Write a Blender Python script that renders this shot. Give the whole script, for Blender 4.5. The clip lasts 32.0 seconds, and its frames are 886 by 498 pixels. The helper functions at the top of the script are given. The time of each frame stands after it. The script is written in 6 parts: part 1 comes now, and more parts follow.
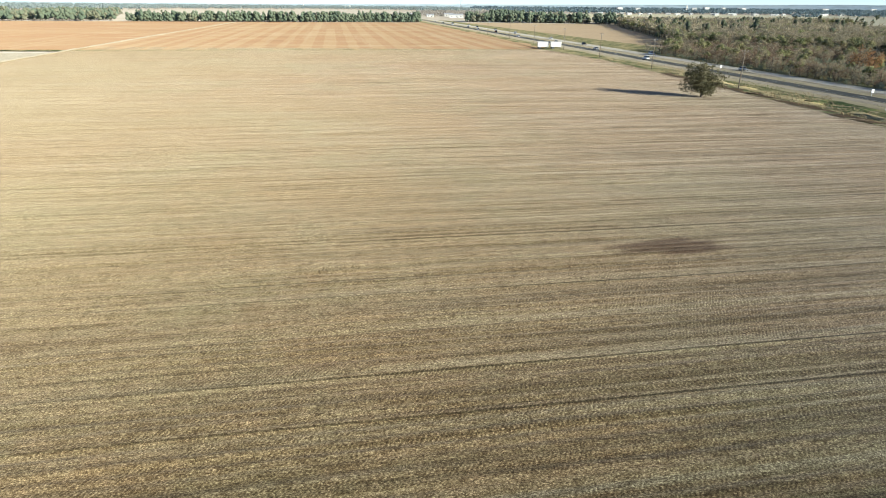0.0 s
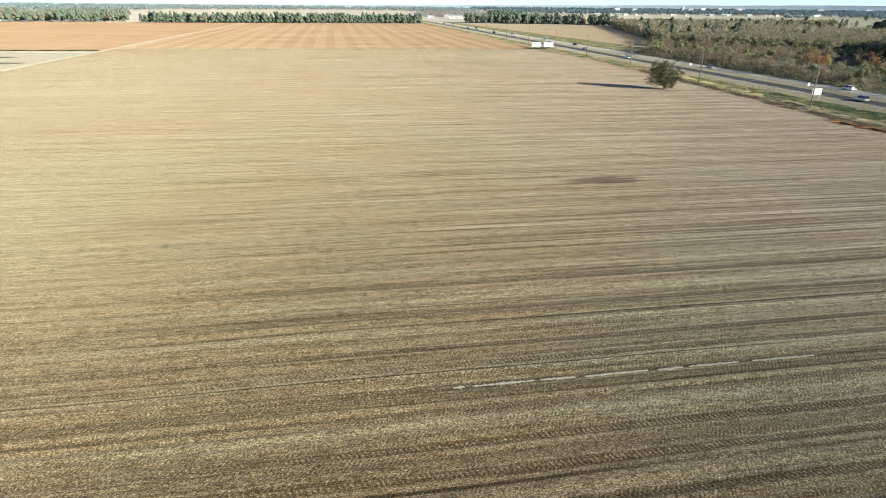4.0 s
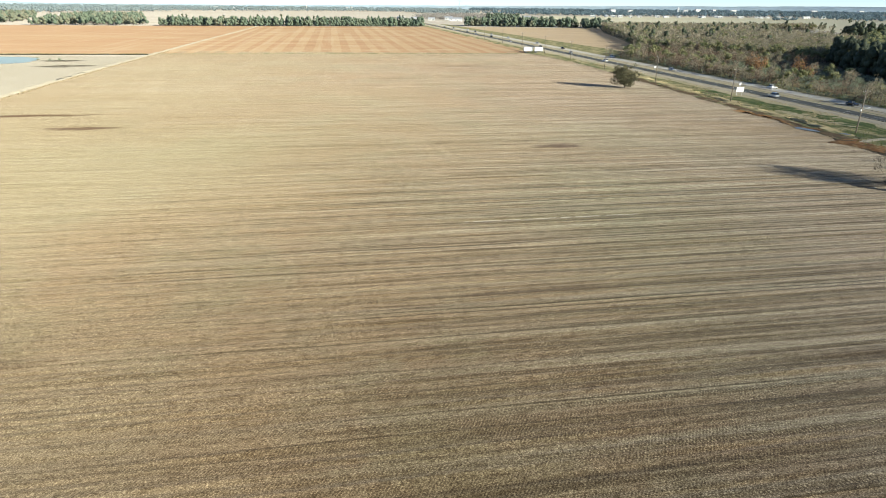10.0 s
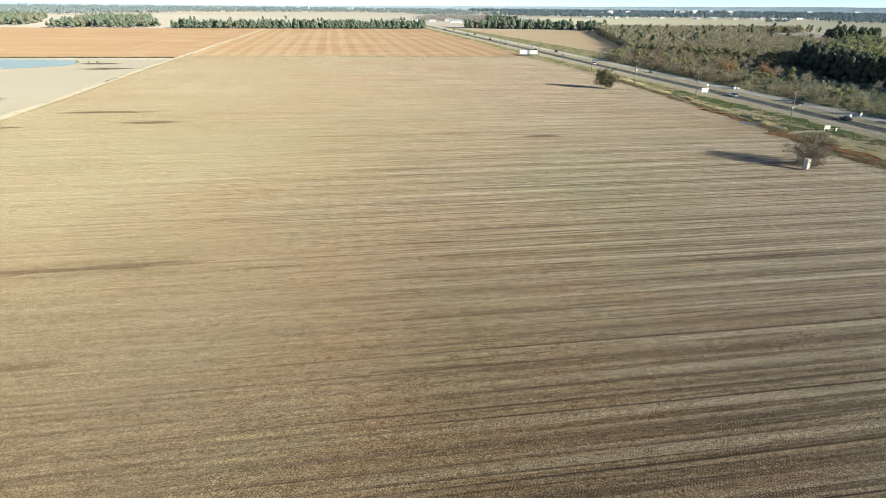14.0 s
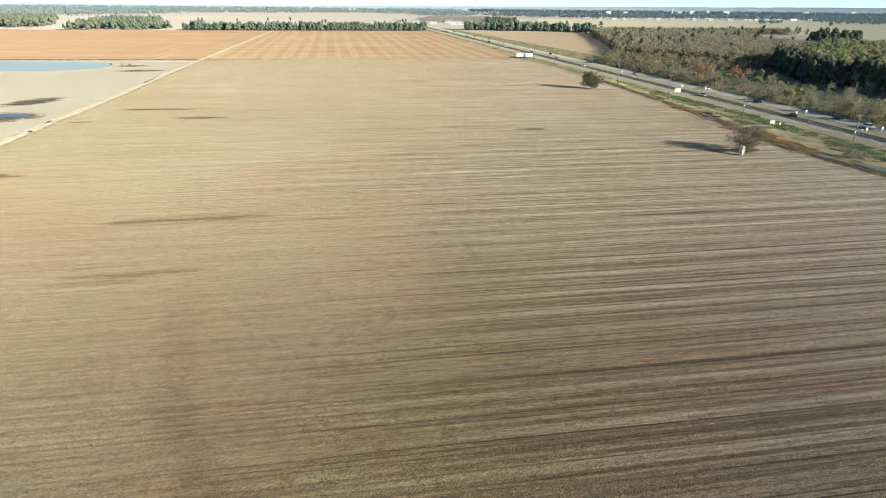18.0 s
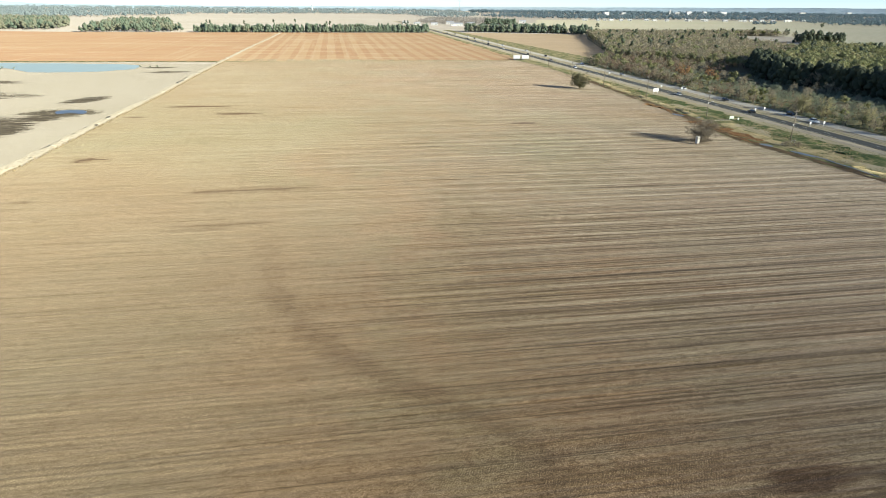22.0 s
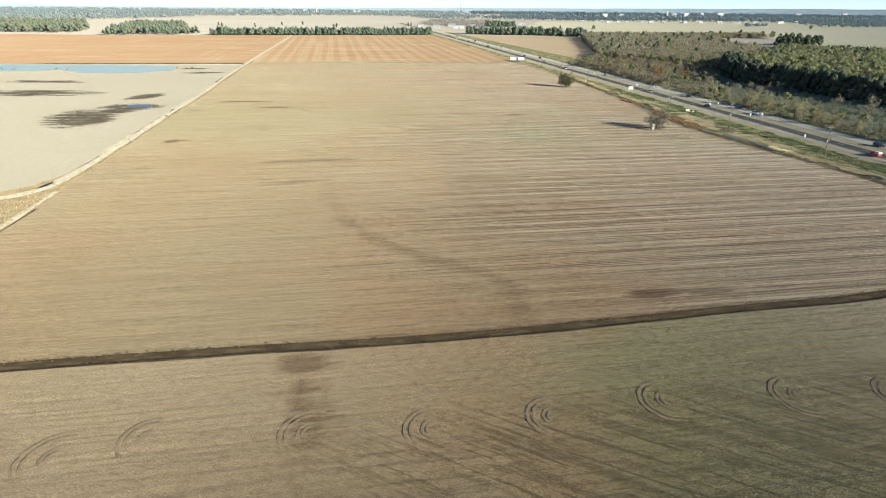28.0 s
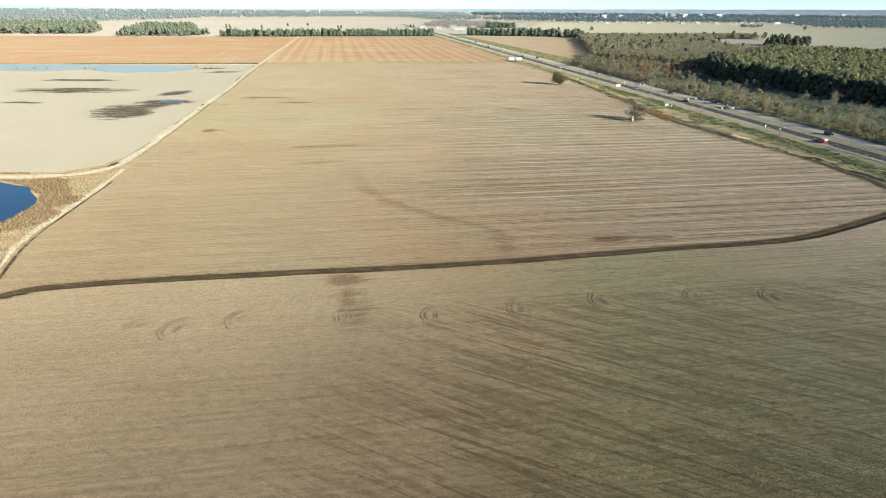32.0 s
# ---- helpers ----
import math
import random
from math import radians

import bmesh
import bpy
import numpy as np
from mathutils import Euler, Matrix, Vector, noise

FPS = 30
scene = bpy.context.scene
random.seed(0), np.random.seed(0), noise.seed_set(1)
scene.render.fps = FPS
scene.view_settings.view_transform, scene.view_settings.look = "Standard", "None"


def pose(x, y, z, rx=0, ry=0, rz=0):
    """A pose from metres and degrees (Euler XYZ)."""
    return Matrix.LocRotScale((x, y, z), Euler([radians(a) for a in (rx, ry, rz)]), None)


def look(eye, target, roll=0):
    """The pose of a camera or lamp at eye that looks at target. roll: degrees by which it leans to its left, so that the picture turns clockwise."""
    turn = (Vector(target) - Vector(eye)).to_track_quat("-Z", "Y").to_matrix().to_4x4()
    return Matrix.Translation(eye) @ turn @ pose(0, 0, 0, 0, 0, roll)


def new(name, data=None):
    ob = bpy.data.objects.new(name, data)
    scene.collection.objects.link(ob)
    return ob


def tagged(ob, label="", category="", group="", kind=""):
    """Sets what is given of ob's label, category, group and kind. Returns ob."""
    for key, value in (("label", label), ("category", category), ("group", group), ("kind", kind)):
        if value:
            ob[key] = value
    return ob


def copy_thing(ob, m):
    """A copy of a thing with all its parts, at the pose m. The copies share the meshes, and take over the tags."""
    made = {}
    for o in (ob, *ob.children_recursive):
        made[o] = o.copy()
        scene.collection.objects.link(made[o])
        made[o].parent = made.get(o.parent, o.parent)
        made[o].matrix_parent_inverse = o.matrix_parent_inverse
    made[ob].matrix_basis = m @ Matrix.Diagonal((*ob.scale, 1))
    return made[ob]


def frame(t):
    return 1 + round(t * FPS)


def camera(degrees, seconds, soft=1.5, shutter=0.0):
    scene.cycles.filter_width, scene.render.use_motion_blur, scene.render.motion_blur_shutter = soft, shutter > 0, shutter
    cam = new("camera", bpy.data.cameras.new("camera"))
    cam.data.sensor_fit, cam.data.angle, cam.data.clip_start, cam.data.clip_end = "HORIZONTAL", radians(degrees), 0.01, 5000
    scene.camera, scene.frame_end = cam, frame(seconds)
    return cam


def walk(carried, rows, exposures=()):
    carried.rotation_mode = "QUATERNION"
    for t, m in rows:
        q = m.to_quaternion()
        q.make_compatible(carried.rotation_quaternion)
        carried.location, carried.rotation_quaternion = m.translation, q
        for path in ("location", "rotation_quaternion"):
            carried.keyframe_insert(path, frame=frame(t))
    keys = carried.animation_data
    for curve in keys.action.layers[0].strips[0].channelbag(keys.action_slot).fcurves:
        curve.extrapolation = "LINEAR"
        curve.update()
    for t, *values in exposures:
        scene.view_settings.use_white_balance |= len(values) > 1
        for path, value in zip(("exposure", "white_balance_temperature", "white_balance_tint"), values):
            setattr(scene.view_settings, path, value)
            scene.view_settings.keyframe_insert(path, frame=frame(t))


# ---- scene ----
cam = camera(73.1, 32.0, soft=1.0)
PATH = [
    (0, pose(0.00, 0.00, 24.02, 67.70, 0, 0.02) @ pose(0, 0, 0, 0, 0, 0.54)),
    (2, pose(-0.82, -16.90, 24.86, 67.70, 0, -0.02) @ pose(0, 0, 0, 0, 0, 0.55)),
    (4, pose(-1.69, -34.37, 26.26, 67.71, 0, -0.06) @ pose(0, 0, 0, 0, 0, 0.56)),
    (6, pose(-2.58, -52.14, 28.08, 67.71, 0, -0.10) @ pose(0, 0, 0, 0, 0, 0.58)),
    (8, pose(-3.49, -70.04, 30.20, 67.70, 0, -0.13) @ pose(0, 0, 0, 0, 0, 0.59)),
    (10, pose(-4.40, -88.00, 32.53, 67.69, 0, -0.16) @ pose(0, 0, 0, 0, 0, 0.60)),
    (12, pose(-5.33, -106.00, 34.99, 67.68, 0, -0.19) @ pose(0, 0, 0, 0, 0, 0.61)),
    (14, pose(-6.25, -124.05, 37.52, 67.67, 0, -0.21) @ pose(0, 0, 0, 0, 0, 0.62)),
    (16, pose(-7.17, -142.20, 40.06, 67.65, 0, -0.22) @ pose(0, 0, 0, 0, 0, 0.62)),
    (18, pose(-8.09, -160.52, 42.58, 67.63, 0, -0.23) @ pose(0, 0, 0, 0, 0, 0.63)),
    (20, pose(-8.98, -179.05, 45.04, 67.62, 0, -0.23) @ pose(0, 0, 0, 0, 0, 0.63)),
    (22, pose(-9.85, -197.81, 47.40, 67.61, 0, -0.22) @ pose(0, 0, 0, 0, 0, 0.63)),
    (24, pose(-10.67, -216.78, 49.62, 67.61, 0, -0.19) @ pose(0, 0, 0, 0, 0, 0.62)),
    (26, pose(-11.42, -235.87, 51.64, 67.62, 0, -0.16) @ pose(0, 0, 0, 0, 0, 0.61)),
    (28, pose(-12.06, -254.93, 53.42, 67.64, 0, -0.10) @ pose(0, 0, 0, 0, 0, 0.59)),
    (30, pose(-12.57, -273.69, 54.88, 67.66, 0, -0.03) @ pose(0, 0, 0, 0, 0, 0.56)),
    (32, pose(-12.89, -291.78, 55.92, 67.70, 0, 0.05) @ pose(0, 0, 0, 0, 0, 0.52)),
]
walk(cam, PATH, exposures=[(0, 1.19, 6500, 10), (32, 1.17, 6500, 10)])

# ---- sky and sun ----
SUN_EL, SUN_AZ = 18.0, 124.0          # height, and turn from +y towards +x
world = bpy.data.worlds.new("sky")
scene.world = world
world.use_nodes = True
wn, wl = world.node_tree.nodes, world.node_tree.links
sky = wn.new("ShaderNodeTexSky")
sky.sky_type, sky.sun_disc = "NISHITA", False
sky.sun_elevation, sky.sun_rotation = radians(SUN_EL), radians(SUN_AZ)
sky.air_density, sky.dust_density, sky.ozone_density = 0.45, 0.05, 2.0
wn["Background"].inputs["Strength"].default_value = 0.078
wl.new(sky.outputs[0], wn["Background"].inputs["Color"])
sun = new("sun", bpy.data.lights.new("sun", "SUN"))
sun.data.energy, sun.data.angle, sun.data.color = 4.1, radians(0.6), (0.93, 0.925, 0.80)
to_sun = Vector((math.sin(radians(SUN_AZ)) * math.cos(radians(SUN_EL)), math.cos(radians(SUN_AZ)) * math.cos(radians(SUN_EL)), math.sin(radians(SUN_EL))))
sun.matrix_world = look(to_sun * 100, (0, 0, 0))

# ---- materials ----
class Nodes:
    """Builds one node material."""

    def __init__(self, name, rough=0.9, metal=0.0, spec=0.3):
        self.m = bpy.data.materials.new(name)
        self.m.use_nodes = True
        self.t = self.m.node_tree
        self.b = self.t.nodes["Principled BSDF"]
        self.b.inputs["Roughness"].default_value = rough
        self.b.inputs["Metallic"].default_value = metal
        self.b.inputs["Specular IOR Level"].default_value = spec

    def put(self, socket, value):
        if isinstance(value, bpy.types.NodeSocket):
            self.t.links.new(value, socket)
        else:
            socket.default_value = (*value, 1) if isinstance(value, tuple) and len(value) == 3 and len(socket.default_value) == 4 else value

    def space(self, scale=(1, 1, 1), turn=0.0):
        c = self.t.nodes.new("ShaderNodeTexCoord")
        g = self.t.nodes.new("ShaderNodeMapping")
        g.inputs["Scale"].default_value = scale
        r = self.t.nodes.new("ShaderNodeMapping")
        r.inputs["Rotation"].default_value = (0, 0, radians(-turn))
        self.t.links.new(c.outputs["Object"], r.inputs[0])
        self.t.links.new(r.outputs[0], g.inputs[0])
        return g.outputs[0]

    def noise(self, at, scale=1.0, detail=4.0, rough=0.6, warp=0.0):
        n = self.t.nodes.new("ShaderNodeTexNoise")
        n.inputs["Scale"].default_value, n.inputs["Detail"].default_value = scale, detail
        n.inputs["Roughness"].default_value, n.inputs["Distortion"].default_value = rough, warp
        self.t.links.new(at, n.inputs["Vector"])
        return n.outputs[0]

    def ramp(self, value, low, high, a=0.0, b=1.0):
        n = self.t.nodes.new("ShaderNodeMapRange")
        n.interpolation_type = "SMOOTHSTEP"
        for k, v in zip(("From Min", "From Max", "To Min", "To Max"), (low, high, a, b)):
            n.inputs[k].default_value = v
        self.t.links.new(value, n.inputs["Value"])
        return n.outputs[0]

    def mix(self, f, a, b):
        n = self.t.nodes.new("ShaderNodeMix")
        n.data_type = "RGBA"
        self.put(n.inputs[0], f), self.put(n.inputs[6], a), self.put(n.inputs[7], b)
        return n.outputs[2]

    def tint(self, f, a, b):
        out = self.mix(f, a, b)
        out.node.blend_type = "MULTIPLY"
        return out

    def calc(self, op, a, b=0.0):
        n = self.t.nodes.new("ShaderNodeMath")
        n.operation = op
        self.put(n.inputs[0], a), self.put(n.inputs[1], b)
        return n.outputs[0]

    def attr(self, name):
        n = self.t.nodes.new("ShaderNodeAttribute")
        n.attribute_name = name
        return n.outputs["Fac"]

    def random(self, value):
        n = self.t.nodes.new("ShaderNodeTexWhiteNoise")
        n.noise_dimensions = "1D"
        self.t.links.new(value, n.inputs["W"])
        return n.outputs["Value"]

    def chance(self):
        return self.t.nodes.new("ShaderNodeObjectInfo").outputs["Random"]

    def island(self):
        return self.t.nodes.new("ShaderNodeNewGeometry").outputs["Random Per Island"]

    def bump(self, height, strength=0.5, depth=0.05):
        n = self.t.nodes.new("ShaderNodeBump")
        n.inputs["Strength"].default_value, n.inputs["Distance"].default_value = strength, depth
        self.t.links.new(height, n.inputs["Height"])
        self.t.links.new(n.outputs[0], self.b.inputs["Normal"])

    def done(self, colour, diffuse=0.0):
        self.put(self.b.inputs["Base Color"], colour)
        self.b.inputs["Diffuse Roughness"].default_value = diffuse
        return self.m


def soil_material(name, rows, light, mid, dark, bands=1.0, lines=0.6, wheel=0.0, slant=0.0, across=0.0, wet=(0.115, 0.068, 0.036), sheen=0.2, red=0.62, grit=1.0, rag=0.0):
    """Worked soil: passes of the drill along the rows, wheel lines with tread marks, older slanting passes, clods,
    straw specks, damp patches and sprouting green. Damp and green masks also hold painted shade and lens cast.
    """
    n = Nodes(name, 0.95, spec=0.08)
    n.b.inputs["Sheen Roughness"].default_value = 0.45
    n.b.inputs["Sheen Tint"].default_value = (0.90, 0.768, 0.64, 1)
    wide = n.space((1, 1, 1), rows)
    sep = n.t.nodes.new("ShaderNodeSeparateXYZ")
    n.t.links.new(wide, sep.inputs[0])
    # Sun-and-view brightness from left to right, painted as paleness and stripe contrast.
    side_shade = n.attr("side_shade")
    strong = n.ramp(side_shade, 0.30, 0.80, 0.15, 1.25)
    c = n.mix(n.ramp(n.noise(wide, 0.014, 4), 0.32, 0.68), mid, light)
    c = n.mix(n.ramp(side_shade, 0.0, 0.5, 0.15, 0.0), c, light)
    hue = n.noise(wide, 0.022, 6, 0.7)
    c = n.tint(n.calc("MULTIPLY", n.ramp(side_shade, 0.05, 0.5, 0.2, 1.0), n.ramp(hue, 0.40, 0.58, 0.3, red * 1.4)), c, (1.06, 0.885, 0.77))
    c = n.tint(n.calc("MULTIPLY", n.ramp(side_shade, 0.0, 0.5, 0.25, 1.0), n.ramp(hue, 0.50, 0.36, 0, 0.55)), c, (0.87, 0.96, 0.86))
    # broad and narrow passes
    broad = n.ramp(n.noise(n.space((0.0035, 0.15, 1), rows), 1, 3, 0.6, 0.1), 0.40, 0.60, 0.0, 0.26 * bands)
    c = n.mix(n.calc("MULTIPLY", strong, broad), c, tuple(v * 1.35 for v in dark))
    narrow = n.ramp(n.noise(n.space((0.006, 0.46, 1), rows), 1, 3, 0.55, 0.1), 0.44, 0.54, 0.0, 0.46 * bands)
    c = n.mix(n.calc("MULTIPLY", strong, narrow), c, tuple(v * 1.25 for v in dark))
    pale = n.ramp(n.noise(n.space((0.009, 0.60, 1), rows + 0.4), 1.3, 2, 0.5, 0.1), 0.57, 0.63, 0.0, 0.50 * bands)
    c = n.mix(n.calc("MULTIPLY", strong, pale), c, tuple(min(1, v * 1.22) for v in light))
    thin = n.noise(n.space((0.035, 2.1, 1), rows), 1, 3, 0.6, 0.05)
    c = n.mix(n.calc("MULTIPLY", n.ramp(side_shade, 0.0, 0.6, 0.25, 1.0), n.ramp(thin, 0.55, 0.63, 0, lines)), c, tuple(v * 0.75 for v in dark))
    if wheel:
        # each bout of the drill leaves one darker and one paler strip
        b = n.calc("DIVIDE", n.calc("ADD", sep.outputs[1], n.calc("MULTIPLY", n.noise(n.space((0.006, 0.05, 1), rows), 1, 2), 2.6)), BOUT)
        off = n.calc("ABSOLUTE", n.calc("SUBTRACT", n.calc("FRACT", b), 0.5))
        torn = n.ramp(n.noise(n.space((0.02, 0.3, 1), rows), 1, 3, 0.6), 0.35, 0.6, 0.6, 1.0)
        depth = n.calc("MULTIPLY", n.calc("MULTIPLY", strong, torn), n.ramp(n.random(n.calc("FLOOR", b)), 0.0, 1.0, 0.35, 0.95))
        c = n.mix(n.calc("MULTIPLY", depth, n.ramp(off, 0.07, 0.13, 1.0, 0.0)), c, tuple(v * 1.1 for v in dark))
        c = n.mix(n.calc("MULTIPLY", depth, n.ramp(off, 0.35, 0.42)), c, tuple(min(1, v * 1.2) for v in light))
        # long thin lines left by the drill's outer discs, each of its own strength
        w = n.calc("DIVIDE", n.calc("ADD", sep.outputs[1], n.calc("MULTIPLY", n.noise(n.space((0.008, 0.01, 1), rows), 1, 2), 1.4)), 0.83)
        slim = n.ramp(n.calc("ABSOLUTE", n.calc("SUBTRACT", n.calc("FRACT", w), 0.5)), 0.08, 0.19, 1.0, 0.0)
        power = n.calc("MULTIPLY", n.ramp(n.random(n.calc("FLOOR", w)), 0.45, 1.0, 0.0, 1.0), n.ramp(side_shade, 0.12, 0.7, 0.25, 1.0))
        c = n.mix(n.calc("MULTIPLY", n.calc("MULTIPLY", slim, power), n.ramp(n.noise(n.space((0.012, 0.8, 1), rows), 1, 2), 0.36, 0.56, 0.25, 1.0)), c, tuple(v * 0.45 for v in dark))
    if across:
        # streaks of older tilling that run slantwise under the rows
        broad_s = n.ramp(n.noise(n.space((0.035, 0.32, 1), slant), across, 4, 0.65, 0.4), 0.48, 0.61, 0.0, 0.5)
        fine_s = n.ramp(n.noise(n.space((0.05, 1.1, 1), slant), across, 3, 0.6, 0.3), 0.52, 0.62, 0.0, 0.72)
        c = n.mix(n.calc("MULTIPLY", n.attr("till"), n.calc("MAXIMUM", broad_s, fine_s)), c, tuple(v * 0.95 for v in dark))
        c = n.tint(n.calc("MULTIPLY", n.attr("till"), 0.06), c, (0.72, 0.70, 0.66))
    if wheel:
        v = n.calc("ADD", sep.outputs[1], n.calc("MULTIPLY", n.noise(n.space((0.011, 0.02, 1), rows), 1, 2), 1.6))
        lane = n.calc("FLOOR", n.calc("DIVIDE", v, wheel))
        f = n.calc("MULTIPLY", n.calc("FRACT", n.calc("DIVIDE", v, wheel)), wheel)
        r1 = n.random(lane)
        u = n.calc("ADD", sep.outputs[0], n.calc("MULTIPLY", sep.outputs[1], 0.45))
        tread = n.ramp(n.calc("ABSOLUTE", n.calc("SUBTRACT", n.calc("FRACT", n.calc("DIVIDE", u, 0.36)), 0.5)), 0.14, 0.30)
        for c0, key in ((0.5, 5.1), (3.1, 8.3)):
            off = n.calc("ABSOLUTE", n.calc("SUBTRACT", f, n.calc("ADD", c0, n.calc("MULTIPLY", r1, 0.9))))
            way = n.t.nodes.new("ShaderNodeVectorMath")
            way.operation = "ADD"
            n.t.links.new(n.space((0.011, 0.0, 1), rows), way.inputs[0])
            mover = n.t.nodes.new("ShaderNodeCombineXYZ")
            n.t.links.new(n.calc("MULTIPLY", n.calc("ADD", lane, key), 3.37), mover.inputs[1])
            n.t.links.new(mover.outputs[0], way.inputs[1])
            here = n.calc("MULTIPLY", n.ramp(n.noise(way.outputs[0], 1, 2), 0.34, 0.52, 0.15, 1.0), n.ramp(side_shade, 0.3, 0.85, 0.06, 1.0))
            inner = n.calc("MULTIPLY", n.ramp(off, 0.20, 0.30, 1.0, 0.0), tread)
            rim = n.ramp(n.calc("ABSOLUTE", n.calc("SUBTRACT", off, 0.27)), 0.03, 0.09, 1.0, 0.0)
            c = n.mix(n.calc("MULTIPLY", here, n.calc("MULTIPLY", inner, 0.8)), c, tuple(v_ * 0.42 for v_ in dark))
            c = n.mix(n.calc("MULTIPLY", here, n.calc("MULTIPLY", rim, 0.55)), c, tuple(v_ * 0.34 for v_ in dark))
            ridge = n.ramp(n.calc("ABSOLUTE", n.calc("SUBTRACT", off, 0.56)), 0.05, 0.16, 1.0, 0.0)
            c = n.mix(n.calc("MULTIPLY", here, n.calc("MULTIPLY", ridge, 0.5)), c, tuple(min(1, v_ * 1.2) for v_ in light))
    green = n.attr("green")
    c = n.tint(n.ramp(green, 0.0, 0.8), c, (0.76, 0.92, 0.76))
    c = n.mix(n.calc("MULTIPLY", n.calc("MULTIPLY", green, n.ramp(n.noise(wide, 0.9, 4, 0.7), 0.35, 0.6)), 0.4), c, (0.10, 0.14, 0.055))
    damp = n.calc("MULTIPLY", n.attr("damp"), n.ramp(n.noise(n.space((0.12, 0.8, 1), rows), 1, 4, 0.7), 0.25, 0.55, 0.7, 1.0))
    if rag:
        torn = n.calc("ADD", n.calc("MULTIPLY", n.noise(n.space((0.05, 0.34, 1), rows + 8), 1, 4, 0.7), rag), n.calc("MULTIPLY", n.noise(n.space((0.4, 1.2, 1), rows + 8), 1, 3, 0.7), rag * 0.6))
        damp = n.calc("MULTIPLY", n.calc("MULTIPLY", n.ramp(n.calc("ADD", n.attr("damp"), torn), 0.40 + 0.8 * rag, 0.56 + 0.8 * rag), n.ramp(n.attr("damp"), 0.04, 0.3)), n.ramp(n.noise(n.space((0.1, 0.3, 1), rows), 1, 4, 0.7), 0.3, 0.6, 0.72, 1.0))
    c = n.mix(damp, c, wet)
    # slanting prints of the packer wheels, clods, grit and straw specks
    coarse = n.ramp(side_shade, 0.05, 0.6, 0.64 * grit, grit)
    press = n.ramp(n.calc("ABSOLUTE", n.calc("SUBTRACT", n.calc("FRACT", n.calc("DIVIDE", n.calc("ADD", n.calc("ADD", sep.outputs[0], n.calc("MULTIPLY", sep.outputs[1], -0.6)), n.calc("MULTIPLY", n.noise(wide, 0.8, 2), 0.5)), 0.30)), 0.5)), 0.14, 0.34)
    where = n.ramp(n.noise(n.space((0.05, 1.5, 1), rows), 1, 3, 0.6), 0.44, 0.58, 0.0, 0.3 if across else 0.6)
    c = n.tint(n.calc("MULTIPLY", n.calc("MULTIPLY", press, where), coarse), c, (0.40, 0.37, 0.335))
    clod = n.noise(n.space((1.5, 2.4, 1), rows), 1.6, 3, 0.75)
    c = n.tint(n.calc("MULTIPLY", coarse, n.ramp(clod, 0.46, 0.60, 0.0, 0.8)), c, (0.52, 0.49, 0.46))
    lump = n.noise(n.space((0.6, 1.3, 1), rows), 0.9, 4, 0.75)
    c = n.tint(n.calc("MULTIPLY", coarse, n.ramp(lump, 0.46, 0.62, 0.0, 0.8)), c, (0.66, 0.63, 0.585))
    grain = n.noise(n.space((1.5, 2.2, 1), rows), 4.0, 3, 0.8)
    c = n.tint(n.calc("MULTIPLY", coarse, n.ramp(grain, 0.46, 0.56, 0.0, 1.0)), c, (0.40, 0.365, 0.335))
    speck = n.noise(n.space((2.0, 3.0, 1), rows), 4.0, 2, 0.6)
    c = n.tint(n.calc("MULTIPLY", coarse, n.ramp(speck, 0.54, 0.60, 0.0, 1.0)), c, (2.1, 2.2, 2.25))
    grey = n.t.nodes.new("ShaderNodeRGBToBW")
    n.t.links.new(c, grey.inputs[0])
    n.put(n.b.inputs["Sheen Weight"], n.calc("MULTIPLY", n.ramp(side_shade, 0.0, 0.75, 0.45, 1.5), n.ramp(grey.outputs[0], 0.0, 0.3, sheen * 0.4, sheen * 1.6)))
    n.bump(n.calc("ADD", grain, n.calc("MULTIPLY", thin, 0.6)), 0.8, 0.05)
    return n.done(c, 1.0)


def land_material(name, a, b, c3, turn=0.0, stretch=(1, 1, 1), scale=0.05, grain=1.0, depth=0.08, rough=0.95):
    """Open ground: two tones in large patches, a third in streaks, grain and relief."""
    n = Nodes(name, rough, spec=0.1)
    at, st = n.space((1, 1, 1), turn), n.space(stretch, turn)
    c = n.mix(n.ramp(n.noise(at, scale, 4), 0.35, 0.65), a, b)
    c = n.mix(n.ramp(n.noise(st, scale * 4, 4, 0.65), 0.48, 0.66, 0, 0.8), c, c3)
    g = n.noise(at, grain, 5, 0.75)
    c = n.mix(n.ramp(g, 0.42, 0.62, 0, 0.35), c, tuple(v * 0.5 for v in a))
    n.bump(g, 0.8, depth)
    return n.done(c, 0.9)


def leaf_material(name, a, b, c3, through_light=0.0, vary=0.4):
    """Foliage or twigs, each tree of its own tone and each clump varied."""
    n = Nodes(name, 0.75, spec=0.2)
    tone = n.calc("FRACT", n.calc("ADD", n.chance(), n.attr("tone")))
    c = n.mix(n.ramp(tone, 0.05, 0.95), a, b)
    c = n.mix(n.ramp(n.island(), 0.0, 1.0, 0.0, vary), c, c3)
    if through_light:
        # thin leaves pass on part of the light
        tr, ms = n.t.nodes.new("ShaderNodeBsdfTranslucent"), n.t.nodes.new("ShaderNodeMixShader")
        n.t.links.new(c, tr.inputs["Color"])
        ms.inputs[0].default_value = through_light
        n.t.links.new(n.b.outputs[0], ms.inputs[1])
        n.t.links.new(tr.outputs[0], ms.inputs[2])
        n.t.links.new(ms.outputs[0], n.t.nodes["Material Output"].inputs["Surface"])
    return n.done(c, 0.6)


